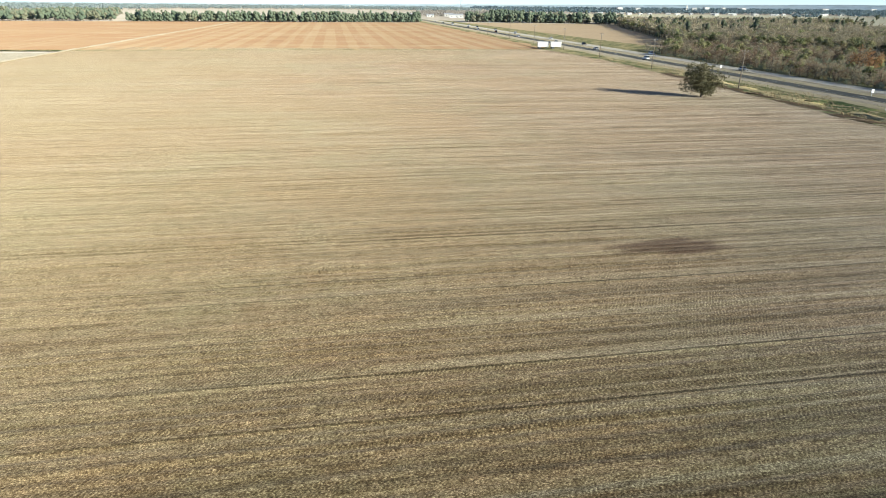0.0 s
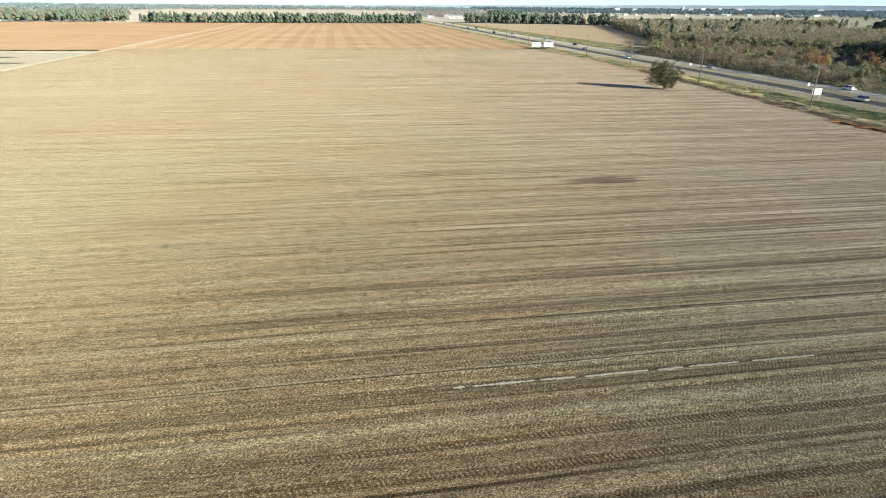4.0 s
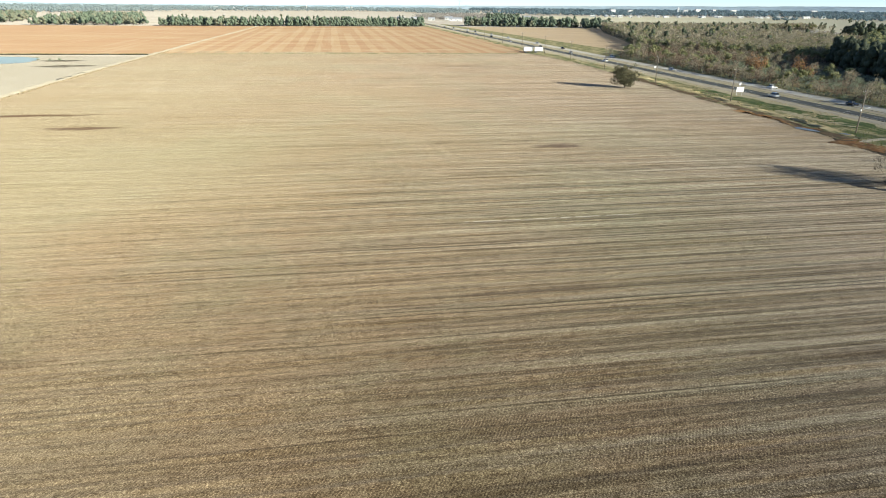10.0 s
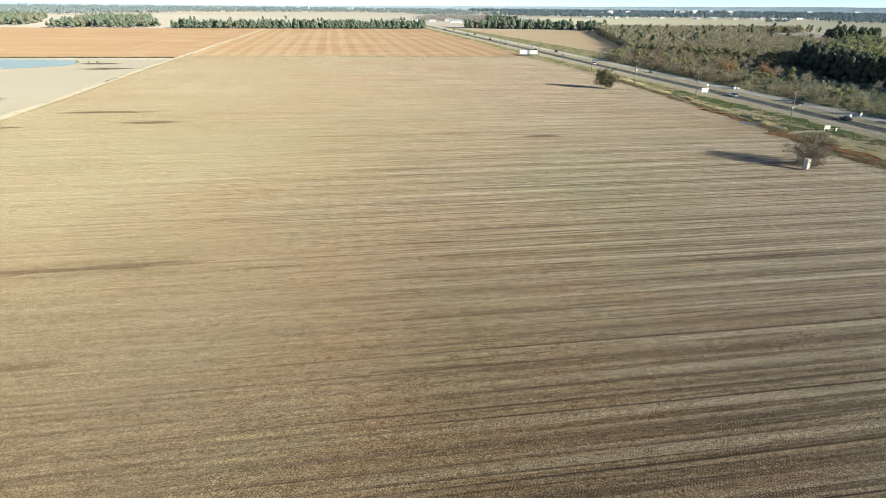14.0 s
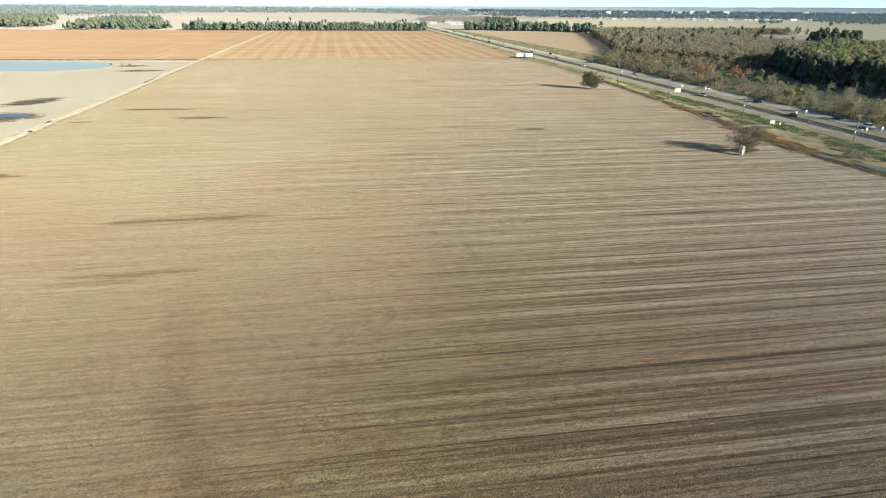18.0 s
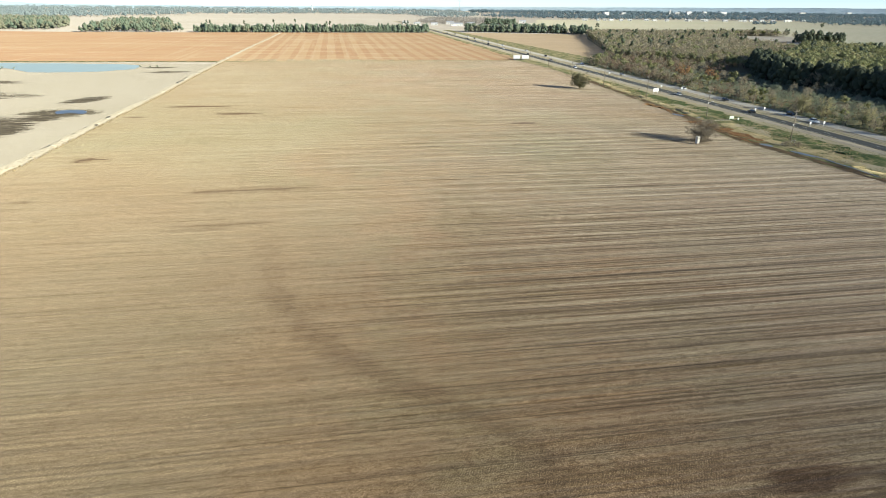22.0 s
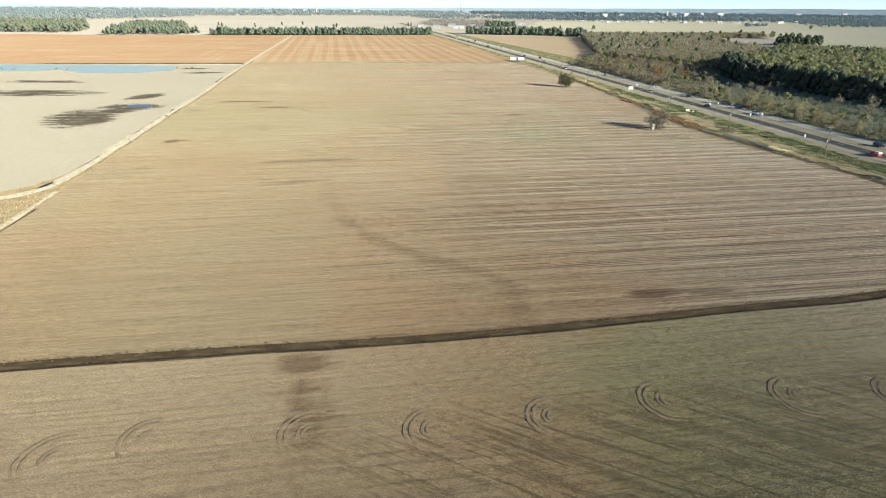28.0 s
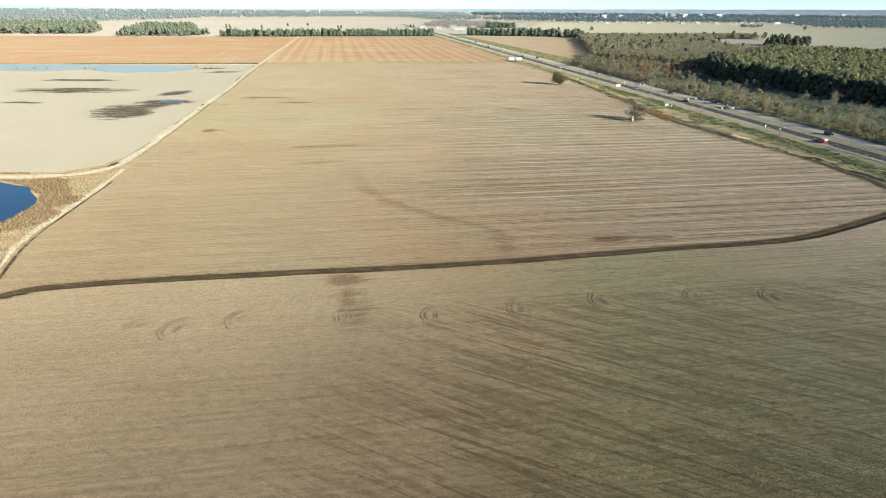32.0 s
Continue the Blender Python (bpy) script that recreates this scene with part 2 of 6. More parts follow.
def plain_material(name, colour, rough=0.5, metal=0.0, spec=0.4, wear=0.12, scale=3.0):
    n = Nodes(name, rough, metal, spec)
    w = n.noise(n.space(), scale, 5, 0.7)
    c = n.mix(n.ramp(w, 0.35, 0.7, 0, 1), colour, tuple(v * (1 - 2.5 * wear) for v in colour))
    n.bump(w, 0.15, 0.01)
    return n.done(c, 0.2)


def water_material(name, colour, rough=0.04, deep=0.6, spec=0.5):
    n = Nodes(name, rough, spec=spec)
    n.b.inputs["IOR"].default_value = 1.33
    n.bump(n.noise(n.space((0.6, 1.6, 1)), 1.2, 3), 0.05, 0.02)
    return n.done(n.mix(n.ramp(n.noise(n.space(), 0.03, 3), 0.3, 0.7), colour, tuple(v * deep for v in colour)))


def stubble_material(name, base, red, pale, brown):
    """Burnt-looking stubble: broad patches, broken pale and brown drifts across, swath lines along, fine grain."""
    n = Nodes(name, 0.95, spec=0.08)
    at = n.space()
    c = n.mix(n.ramp(n.noise(n.space((0.4, 1, 1), 6), 0.008, 4), 0.36, 0.62), base, red)
    drift = n.noise(n.space((0.22, 1, 1), 6), 0.04, 6, 0.7, 0.8)
    c = n.mix(n.ramp(drift, 0.52, 0.66, 0, 0.7), c, pale)
    c = n.mix(n.ramp(drift, 0.46, 0.34, 0, 0.6), c, brown)
    along_ = n.noise(n.space((1, 0.03, 1), 10), 0.11, 3, 0.6)
    c = n.mix(n.ramp(along_, 0.54, 0.66, 0, 0.35), c, pale)
    g = n.noise(n.space((0.5, 1, 1), 8), 0.45, 5, 0.75)
    c = n.mix(n.ramp(g, 0.44, 0.62, 0, 0.4), c, brown)
    n.bump(g, 0.8, 0.1)
    return n.done(c, 1.0)


ROW_TURN = 9.5
BOUT = 6.2          # metres between bouts of the drill
SOIL = soil_material("field_soil", ROW_TURN, (0.350, 0.286, 0.177), (0.328, 0.246, 0.144), (0.140, 0.101, 0.051), 0.5, 0.5, 5.7, sheen=0.22)
SOIL_S = soil_material("headland_soil", ROW_TURN, (0.350, 0.280, 0.178), (0.324, 0.250, 0.155), (0.125, 0.085, 0.049), 0.4, 0.4, 0.0, -28.0, 1.0, sheen=0.2, grit=1.0)
RUT = land_material("rutted_soil", (0.25, 0.188, 0.118), (0.275, 0.21, 0.132), (0.21, 0.156, 0.098), 9, (1, 1, 1), 0.6, 4.0, 0.03)
RIM = land_material("thrown_up_soil", (0.36, 0.28, 0.175), (0.31, 0.235, 0.145), (0.24, 0.175, 0.105), 9, (1, 1, 1), 0.6, 4.0, 0.03)
MUD = land_material("ditch_mud", (0.06, 0.043, 0.026), (0.08, 0.058, 0.034), (0.13, 0.098, 0.056), 8, (0.2, 1, 1), 0.25, 2.6, 0.25)
WEED = leaf_material("brown_ditch_weeds", (0.19, 0.14, 0.08), (0.25, 0.19, 0.11), (0.12, 0.10, 0.055), 0.2)
PALE = soil_material("pale_field_soil", -2.2, (0.355, 0.318, 0.244), (0.33, 0.294, 0.222), (0.275, 0.243, 0.175), 0.3, 0.15, wet=(0.058, 0.046, 0.029), sheen=0.03, red=0.1, grit=0.6, rag=3.2)
ORANGE = stubble_material("orange_stubble", (0.335, 0.222, 0.125), (0.325, 0.196, 0.108), (0.40, 0.30, 0.185), (0.26, 0.155, 0.085))
STRIPE = stubble_material("pale_straw_swath", (0.37, 0.262, 0.152), (0.345, 0.232, 0.13), (0.42, 0.325, 0.205), (0.30, 0.185, 0.102))
STRIPE_PALE = land_material("bleached_straw", (0.66, 0.60, 0.48), (0.60, 0.54, 0.42), (0.50, 0.44, 0.33), 6, (1, 1, 1), 1.6, 6.0, 0.03)
TRACK = land_material("dirt_track", (0.42, 0.37, 0.27), (0.47, 0.41, 0.30), (0.24, 0.19, 0.115), 0, (1, 1, 1), 0.2, 1.2, 0.1)
DRY = land_material("dry_grass_ground", (0.36, 0.27, 0.155), (0.29, 0.21, 0.115), (0.16, 0.14, 0.07), 9, (0.3, 1, 1), 0.09, 1.0, 0.12)
MEDIAN = land_material("pale_dry_grass", (0.40, 0.34, 0.22), (0.36, 0.31, 0.19), (0.27, 0.25, 0.13), 99, (0.15, 1, 1), 0.12, 1.0, 0.1)
VERGE = land_material("verge_grass", (0.10, 0.118, 0.045), (0.40, 0.325, 0.175), (0.055, 0.076, 0.028), 99, (0.12, 1, 1), 0.16, 0.9, 0.12)
STRAWBAND = land_material("rank_straw_grass", (0.45, 0.37, 0.205), (0.38, 0.30, 0.155), (0.16, 0.165, 0.062), 99, (0.2, 1, 1), 0.22, 1.0, 0.12)
LITTER = land_material("woodland_floor_litter", (0.19, 0.155, 0.10), (0.15, 0.145, 0.08), (0.23, 0.20, 0.13), 0, (1, 1, 1), 0.05, 0.8)
MARSH = land_material("marsh_grass", (0.15, 0.155, 0.095), (0.185, 0.185, 0.115), (0.10, 0.105, 0.065), 0, (0.3, 1, 1), 0.04, 0.7)
FARLAND = land_material("far_stubble", (0.41, 0.36, 0.29), (0.445, 0.39, 0.315), (0.365, 0.33, 0.255), 4, (0.06, 1, 1), 0.004, 0.1)
ASPHALT = land_material("dark_asphalt", (0.080, 0.082, 0.074), (0.098, 0.10, 0.09), (0.066, 0.067, 0.06), 99, (0.02, 1, 1), 0.2, 3.0, 0.01, 0.8)
CONCRETE = land_material("worn_concrete", (0.44, 0.41, 0.34), (0.49, 0.455, 0.38), (0.37, 0.345, 0.285), 99, (0.02, 1, 1), 0.2, 3.0, 0.01, 0.85)
SHOULDER = land_material("gravel_shoulder", (0.36, 0.315, 0.23), (0.42, 0.365, 0.27), (0.27, 0.24, 0.17), 99, (0.2, 1, 1), 0.2, 2.0, 0.04)
PAINT = plain_material("road_paint", (0.72, 0.70, 0.62), 0.7)
YELLOW = plain_material("yellow_road_paint", (0.62, 0.45, 0.10), 0.7)
PUDDLE = water_material("ditch_water", (0.17, 0.20, 0.215), 0.3)
WATER = water_material("pond_water", (0.025, 0.10, 0.17))
# The sky's reflection is put into the far pond's pale base colour.
SHALLOW = water_material("sky_pale_water", (0.56, 0.69, 0.655), 0.6, 0.92, 0.15)
PUDDLE.node_tree.nodes["Principled BSDF"].inputs["IOR"].default_value = 1.18
WHITE = plain_material("white_paint", (0.80, 0.79, 0.75), 0.5)
WOOD = plain_material("weathered_pole_wood", (0.30, 0.25, 0.19), 0.85, 0, 0.2, 0.2)
STEEL = plain_material("galvanised_steel", (0.55, 0.56, 0.56), 0.4, 0.8)
BLACK = plain_material("black_rubber", (0.02, 0.02, 0.02), 0.7)
GLASS = plain_material("tinted_glass", (0.02, 0.025, 0.03), 0.08, 0, 0.6, 0.02)
REDP = plain_material("red_paint", (0.42, 0.05, 0.03), 0.35)
GREENP = plain_material("pale_green_sign_face", (0.62, 0.72, 0.55), 0.6)
BARK = plain_material("grey_bark", (0.15, 0.125, 0.10), 0.95, 0, 0.1, 0.2)
TWIG = leaf_material("bare_twigs", (0.38, 0.32, 0.215), (0.33, 0.295, 0.20), (0.45, 0.385, 0.27), 0.3)
FIELD_TWIG = leaf_material("dark_field_twigs", (0.24, 0.20, 0.14), (0.28, 0.23, 0.16), (0.17, 0.14, 0.10))
BUSH_LEAF = leaf_material("brown_olive_bush", (0.17, 0.155, 0.085), (0.21, 0.18, 0.105), (0.12, 0.12, 0.06), 0.15)
OLIVE = leaf_material("olive_leaves", (0.33, 0.335, 0.155), (0.41, 0.375, 0.20), (0.17, 0.195, 0.085), 0.35, 0.7)
# Leaf colour lowered to paint the shaded face of the tall woods.
SHADELEAF = leaf_material("shade_darkened_leaves", (0.048, 0.060, 0.036), (0.078, 0.090, 0.048), (0.032, 0.042, 0.026))
# Twigs of the far trees, paled in colour to stand for haze.
PALETWIG = leaf_material("haze_paled_twigs", (0.47, 0.43, 0.37), (0.52, 0.46, 0.39), (0.40, 0.385, 0.34), 0.4)
# Far dark foliage, its colour lifted and dulled as haze would.
FARDARK = leaf_material("haze_dulled_green_leaves", (0.085, 0.105, 0.062), (0.12, 0.135, 0.08), (0.06, 0.078, 0.05), 0.1)
REDTWIG = leaf_material("reddish_twigs", (0.30, 0.205, 0.135), (0.25, 0.185, 0.125), (0.35, 0.26, 0.18), 0.2)
WILLOW = leaf_material("yellow_olive_twigs", (0.40, 0.36, 0.19), (0.34, 0.32, 0.16), (0.47, 0.41, 0.24), 0.25)
# Green of the far rows, with a kilometre of haze in the colour.
HAZYLEAF = leaf_material("haze_tinted_green_leaves", (0.155, 0.20, 0.135), (0.20, 0.23, 0.15), (0.11, 0.155, 0.11), 0.15)
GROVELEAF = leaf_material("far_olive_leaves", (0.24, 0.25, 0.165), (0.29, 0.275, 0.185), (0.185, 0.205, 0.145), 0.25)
RUST = leaf_material("rust_leaves", (0.43, 0.235, 0.105), (0.40, 0.25, 0.13), (0.30, 0.17, 0.09), 0.2)
GREYLEAF = leaf_material("grey_green_scrub", (0.27, 0.30, 0.20), (0.33, 0.345, 0.235), (0.19, 0.22, 0.145), 0.2, 0.7)
PALEWOOD = plain_material("faded_painted_plywood", (0.62, 0.585, 0.50), 0.8, 0, 0.2, 0.16, 2.0)
DEEPGREEN = land_material("lush_verge_grass", (0.050, 0.078, 0.026), (0.085, 0.115, 0.040), (0.28, 0.245, 0.115), 99, (0.16, 1, 1), 0.2, 1.0, 0.12)
# Distance haze is mixed into these two leaf colours, pale and blue.
HAZEPALE = leaf_material("haze_tinted_distant_woods", (0.36, 0.43, 0.425), (0.41, 0.46, 0.44), (0.31, 0.39, 0.395), 0.5)
HAZEBLUE = leaf_material("haze_blue_distant_woods", (0.22, 0.30, 0.325), (0.26, 0.33, 0.345), (0.17, 0.25, 0.28), 0.5)
STRAW = leaf_material("dry_grass_blades", (0.50, 0.41, 0.25), (0.44, 0.34, 0.19), (0.36, 0.27, 0.15))
REED = leaf_material("rusty_reed_blades", (0.33, 0.20, 0.105), (0.40, 0.27, 0.155), (0.17, 0.105, 0.06), 0.0, 0.8)
GRASS = leaf_material("green_grass_blades", (0.15, 0.19, 0.055), (0.20, 0.21, 0.07), (0.10, 0.14, 0.035))
# Ridge colour carries the blue haze of its distance.
RIDGE = land_material("haze_tinted_ridge_woods", (0.34, 0.42, 0.455), (0.38, 0.45, 0.48), (0.30, 0.385, 0.425), 0, (1, 0.2, 1), 0.006, 0.02, 1.0)

# ---- small tools ----
rng = np.random.default_rng(7)


def link(name, verts, faces, material, parent=None, label="", smooth=False, mats=None, index=None, attrs=None):
    """One mesh object from arrays of corners and triangles or quads."""
    me = bpy.data.meshes.new(name)
    if isinstance(verts, np.ndarray) and isinstance(faces, np.ndarray):
        k = faces.shape[1]
        me.vertices.add(len(verts))
        me.vertices.foreach_set("co", np.ascontiguousarray(verts, dtype=np.float32).ravel())
        me.loops.add(faces.size)
        me.loops.foreach_set("vertex_index", np.ascontiguousarray(faces, dtype=np.int32).ravel())
        me.polygons.add(len(faces))
        me.polygons.foreach_set("loop_start", np.arange(0, faces.size, k, dtype=np.int32))
        if index is not None:
            me.polygons.foreach_set("material_index", np.ascontiguousarray(index, dtype=np.int32))
        me.update(calc_edges=True)
    else:
        me.from_pydata([tuple(v) for v in verts], [], [tuple(f) for f in faces])
    for m in mats or [material]:
        me.materials.append(m)
    for key, values in (attrs or {}).items():
        me.attributes.new(key, "FLOAT", "POINT").data.foreach_set("value", np.ascontiguousarray(values, dtype=np.float32))
    if smooth:
        me.polygons.foreach_set("use_smooth", np.ones(len(me.polygons), dtype=bool))
    ob = new(name, me)
    if parent is not None:
        ob.parent = parent
    if label:
        ob["label"] = label
    return ob


def part(name, bm, material, parent=None, label="", smooth=False):
    me = bpy.data.meshes.new(name)
    bm.normal_update()
    bm.to_mesh(me)
    bm.free()
    me.materials.append(material)
    if smooth:
        me.polygons.foreach_set("use_smooth", np.ones(len(me.polygons), dtype=bool))
    ob = new(name, me)
    ob.parent = parent
    if label:
        ob["label"] = label
    return ob


def box(size, at=(0, 0, 0), bevel=0.0, turn=None):
    bm = bmesh.new()
    bmesh.ops.create_cube(bm, size=1)
    bmesh.ops.scale(bm, vec=size, verts=bm.verts)
    if bevel:
        bmesh.ops.bevel(bm, geom=bm.edges[:], offset=bevel, segments=1, affect="EDGES")
    if turn:
        bmesh.ops.rotate(bm, cent=(0, 0, 0), matrix=Euler([radians(a) for a in turn]).to_matrix(), verts=bm.verts)
    bmesh.ops.translate(bm, vec=at, verts=bm.verts)
    return bm


def rod(a, b, r0, r1, sides=7):
    a, b = Vector(a), Vector(b)
    bm = bmesh.new()
    bmesh.ops.create_cone(bm, cap_ends=True, segments=sides, radius1=r0, radius2=r1, depth=(b - a).length)
    m = Matrix.Translation((a + b) / 2) @ (b - a).to_track_quat("Z", "Y").to_matrix().to_4x4()
    bmesh.ops.transform(bm, matrix=m, verts=bm.verts)
    return bm


def joined(*pieces):
    out = bmesh.new()
    for bm in pieces:
        me = bpy.data.meshes.new("piece")
        bm.to_mesh(me)
        out.from_mesh(me)
        bpy.data.meshes.remove(me)
        bm.free()
    return out


def thing(name, at=(0, 0, 0), turn=0.0, label="", category="", group="", kind=""):
    ob = new(name)
    ob.matrix_basis = pose(*at, 0, 0, turn)
    return tagged(ob, label, category, group, kind)


def vnoise(x, y, seed=0):
    """Smooth value noise from 0 to 1 over arrays."""
    xi, yi = np.floor(x), np.floor(y)
    fx, fy = x - xi, y - yi
    fx, fy = fx * fx * (3 - 2 * fx), fy * fy * (3 - 2 * fy)

    def h(a, b):
        s = np.sin(a * 127.1 + b * 311.7 + seed * 74.7) * 43758.5453
        return s - np.floor(s)

    return (h(xi, yi) * (1 - fx) + h(xi + 1, yi) * fx) * (1 - fy) + (h(xi, yi + 1) * (1 - fx) + h(xi + 1, yi + 1) * fx) * fy


def inside(poly, x, y):
    """Which of the points lie in the polygon."""
    res, n = np.zeros(x.shape, dtype=bool), len(poly)
    for k in range(n):
        (x0, y0), (x1, y1) = poly[k], poly[(k + 1) % n]
        if y0 != y1:
            res ^= ((y0 > y) != (y1 > y)) & (x < (x1 - x0) * (y - y0) / (y1 - y0) + x0)
    return res


def to_line(line, x, y):
    """Distance of points from a polyline."""
    best = np.full(x.shape, 1e9)
    for (x0, y0), (x1, y1) in zip(line, line[1:]):
        dx, dy = x1 - x0, y1 - y0
        k = np.clip(((x - x0) * dx + (y - y0) * dy) / (dx * dx + dy * dy), 0, 1)
        best = np.minimum(best, np.hypot(x - x0 - k * dx, y - y0 - k * dy))
    return best


def dense(line, step):
    out = []
    for (x0, y0), (x1, y1) in zip(line, line[1:]):
        n = max(1, int(math.hypot(x1 - x0, y1 - y0) / step))
        out += [(x0 + (x1 - x0) * k / n, y0 + (y1 - y0) * k / n) for k in range(n)]
    return out + [line[-1]]


def rounded(line, times=2):
    """Cut the corners of an open line."""
    for _ in range(times):
        out = [line[0]]
        for (x0, y0), (x1, y1) in zip(line, line[1:]):
            out += [(0.75 * x0 + 0.25 * x1, 0.75 * y0 + 0.25 * y1), (0.25 * x0 + 0.75 * x1, 0.25 * y0 + 0.75 * y1)]
        line = out + [line[-1]]
    return line


def strip(name, line, profile, material, step=3.0, wobble=0.0, parent=None, label="", seed=1):
    """A ribbon along a line; profile: (offset to the right, height) across it."""
    pts = np.array(dense(line, step))
    d = np.gradient(pts, axis=0)
    d /= np.linalg.norm(d, axis=1)[:, None]
    right = np.stack([d[:, 1], -d[:, 0]], 1)
    k, m = len(pts), len(profile)
    v = np.zeros((k, m, 3))
    run = np.arange(k) * step
    for j, (o, z) in enumerate(profile):
        w = wobble * (vnoise(run * 0.13, run * 0 + j * 5.3, seed) + 0.6 * vnoise(run * 0.45, run * 0 + j * 3.1, seed + 9) - 0.8)
        v[:, j, :2] = pts + right * (o + w)[:, None]
        v[:, j, 2] = z + 0.12 * abs(wobble) * (vnoise(run * 0.5, run * 0 + j * 2.7, seed + 3) - 0.5)
    i = np.arange((k - 1) * m).reshape(k - 1, m)[:, :-1].ravel()
    f = np.stack([i, i + 1, i + m + 1, i + m], 1)[:, ::-1]
    return link(name, v.reshape(-1, 3), f, material, parent, label, smooth=True)


def sheet(name, poly, z, material, step=12.0, relief=0.0, jitter=0.0, seed=2):
    """A ground patch: a polygon with an uneven outline, filled and lightly rolling."""
    ring = dense(list(poly) + [poly[0]], step)[:-1]
    if jitter:
        ring = [(x + jitter * (2 * noise.noise((x * 0.11, y * 0.11, seed))), y + jitter * (2 * noise.noise((x * 0.11, y * 0.11, seed + 7)))) for x, y in ring]
    bm = bmesh.new()
    bm.faces.new([bm.verts.new((x, y, z)) for x, y in ring])
    bmesh.ops.triangulate(bm, faces=bm.faces[:])
    bm.normal_update()
    if bm.faces[:] and sum(f.normal.z for f in bm.faces) < 0:
        bmesh.ops.reverse_faces(bm, faces=bm.faces[:])
    return part(name, bm, material)

# ---- the lie of the land ----
C6, S6 = math.cos(radians(ROW_TURN)), math.sin(radians(ROW_TURN))


def road_x(y):
    """The near edge of the highway's near carriageway."""
    return 147.7 - 0.1863 * y


EDGE_R = rounded([(58, 366), (76.6, 295.4), (88.0, 206.4), (93.6, 156.0), (99.5, 105.3), (102.2, 66.2), (101.4, 41.3), (108.3, 14.8), (116.2, -13.0), (127.0, -43.5), (134.0, -75.3), (136.1, -106.4), (132.9, -128.9)])
EDGE_L = rounded([(-199, 352), (-195, 325), (-184.5, 275), (-169, 185), (-154, 95), (-143, 20), (-137, -20), (-131, -60), (-126, -87), (-123, -106), (-121, -125), (-119, -141), (-116.5, -156), (-111, -171), (-105, -187), (-98.6, -221)])
DITCH = rounded([(-120.9, -192.3), (-102.7, -183.2), (-98.8, -178.8), (-61.0, -172.1), (-11.1, -165.4), (16.8, -159.8), (46.1, -153.1), (77.2, -147.8), (97.8, -137.0), (115.7, -126.7), (142.8, -110.6)])
LANE = rounded([(-417, -98), (-246, -97), (-165, -95), (-148, -93), (-137, -89), (-133, -78), (-135, -55), (-141, -20), (-147, 20), (-153, 58), (-158, 95), (-165, 140), (-173, 185), (-181, 232), (-188, 275), (-195.5, 325), (-222, 492), (-240, 620), (-262, 763), (-272, 830)])


def ditch_y(x):
    return np.interp(x, [q[0] for q in DITCH], [q[1] for q in DITCH])


# ground sheet to the horizon, open where the ditch runs
bm = bmesh.new()
xs = [-4900, -2500, -1200, -600, -127, 0, 147, 600, 1200, 2500, 4900]
ys = [-1500, -700, -300, -212, -105, 100, 400, 1000, 2000, 3200, 4900]
gv = {(i, j): bm.verts.new((x, y, -0.55 if -700 < x < 600 and -700 < y <= 400 else -0.14)) for i, x in enumerate(xs) for j, y in enumerate(ys)}
for i in range(len(xs) - 1):
    for j in range(len(ys) - 1):
        if not (-127 <= xs[i] < 147 and ys[j] == -212):
            bm.faces.new([gv[i, j], gv[i + 1, j], gv[i + 1, j + 1], gv[i, j + 1]])
tagged(part("ground", bm, FARLAND), "flat tan farmland reaching the horizon", "ground", kind="structure")

# near field: furrows along the rows, lowered under the ditch
du, dv = 2.4, 0.27
us, vs = np.arange(-240, 215, du), np.arange(-275, 410, dv)
U, V = np.meshgrid(us, vs, indexing="ij")
X, Y = U * C6 - V * S6, U * S6 + V * C6
furrow = (0.015 + 0.05 * vnoise(U * 0.02, V * 0.35, 4)) * (Y > ditch_y(X)) * np.cos((V + 0.15 * vnoise(U * 0.04, V * 0.2, 6)) * 2 * math.pi / 0.96) + 0.10 * (vnoise(U * 0.05, V * 0.9, 3) - 0.5) + 0.10 * (vnoise(U * 0.1, V * 2.1, 13) - 0.5)
# Painted light fall: 0 on the bright left, 1 on the right, less northwards.
side_shade = np.clip(np.clip((150 - Y) / 180, 0.4, 1) * (U + 95) / 150 + 0.3 * (vnoise(U * 0.02, V * 0.02, 71) - 0.5), 0, 1)
till = np.clip((ditch_y(X) - Y - 17) / 9, 0, 1) * np.clip((X + 45) / 40 + 0.5 * (vnoise(X * 0.04, Y * 0.04, 75) - 0.5), 0.08, 1)
Z = furrow + 0.10 * (vnoise(U * 0.02, V * 0.03, 8) - 0.5)
dd = to_line(DITCH, X, Y)
Z -= 1.1 * np.clip(1 - (dd - 0.6) / 0.7, 0, 1)
south = Y < ditch_y(X)

damp = np.zeros(X.shape)


def streak(cx, cy, half, across, amount):
    """A damp patch drawn out along the rows."""
    global damp
    u0, v0 = cx * C6 + cy * S6, -cx * S6 + cy * C6
    ragged = 0.75 * (vnoise(U * 0.11, V * 0.8, 21) - 0.5) + 0.5 * (vnoise(U * 0.35, V * 1.7, 22) - 0.5)
    q = 0.9 - ((U - u0) / half) ** 2 - ((V - v0) / across) ** 2 + 1.3 * ragged
    damp = np.maximum(damp, min(1, amount * 1.5) * np.clip(q * 2.4, 0, 1))


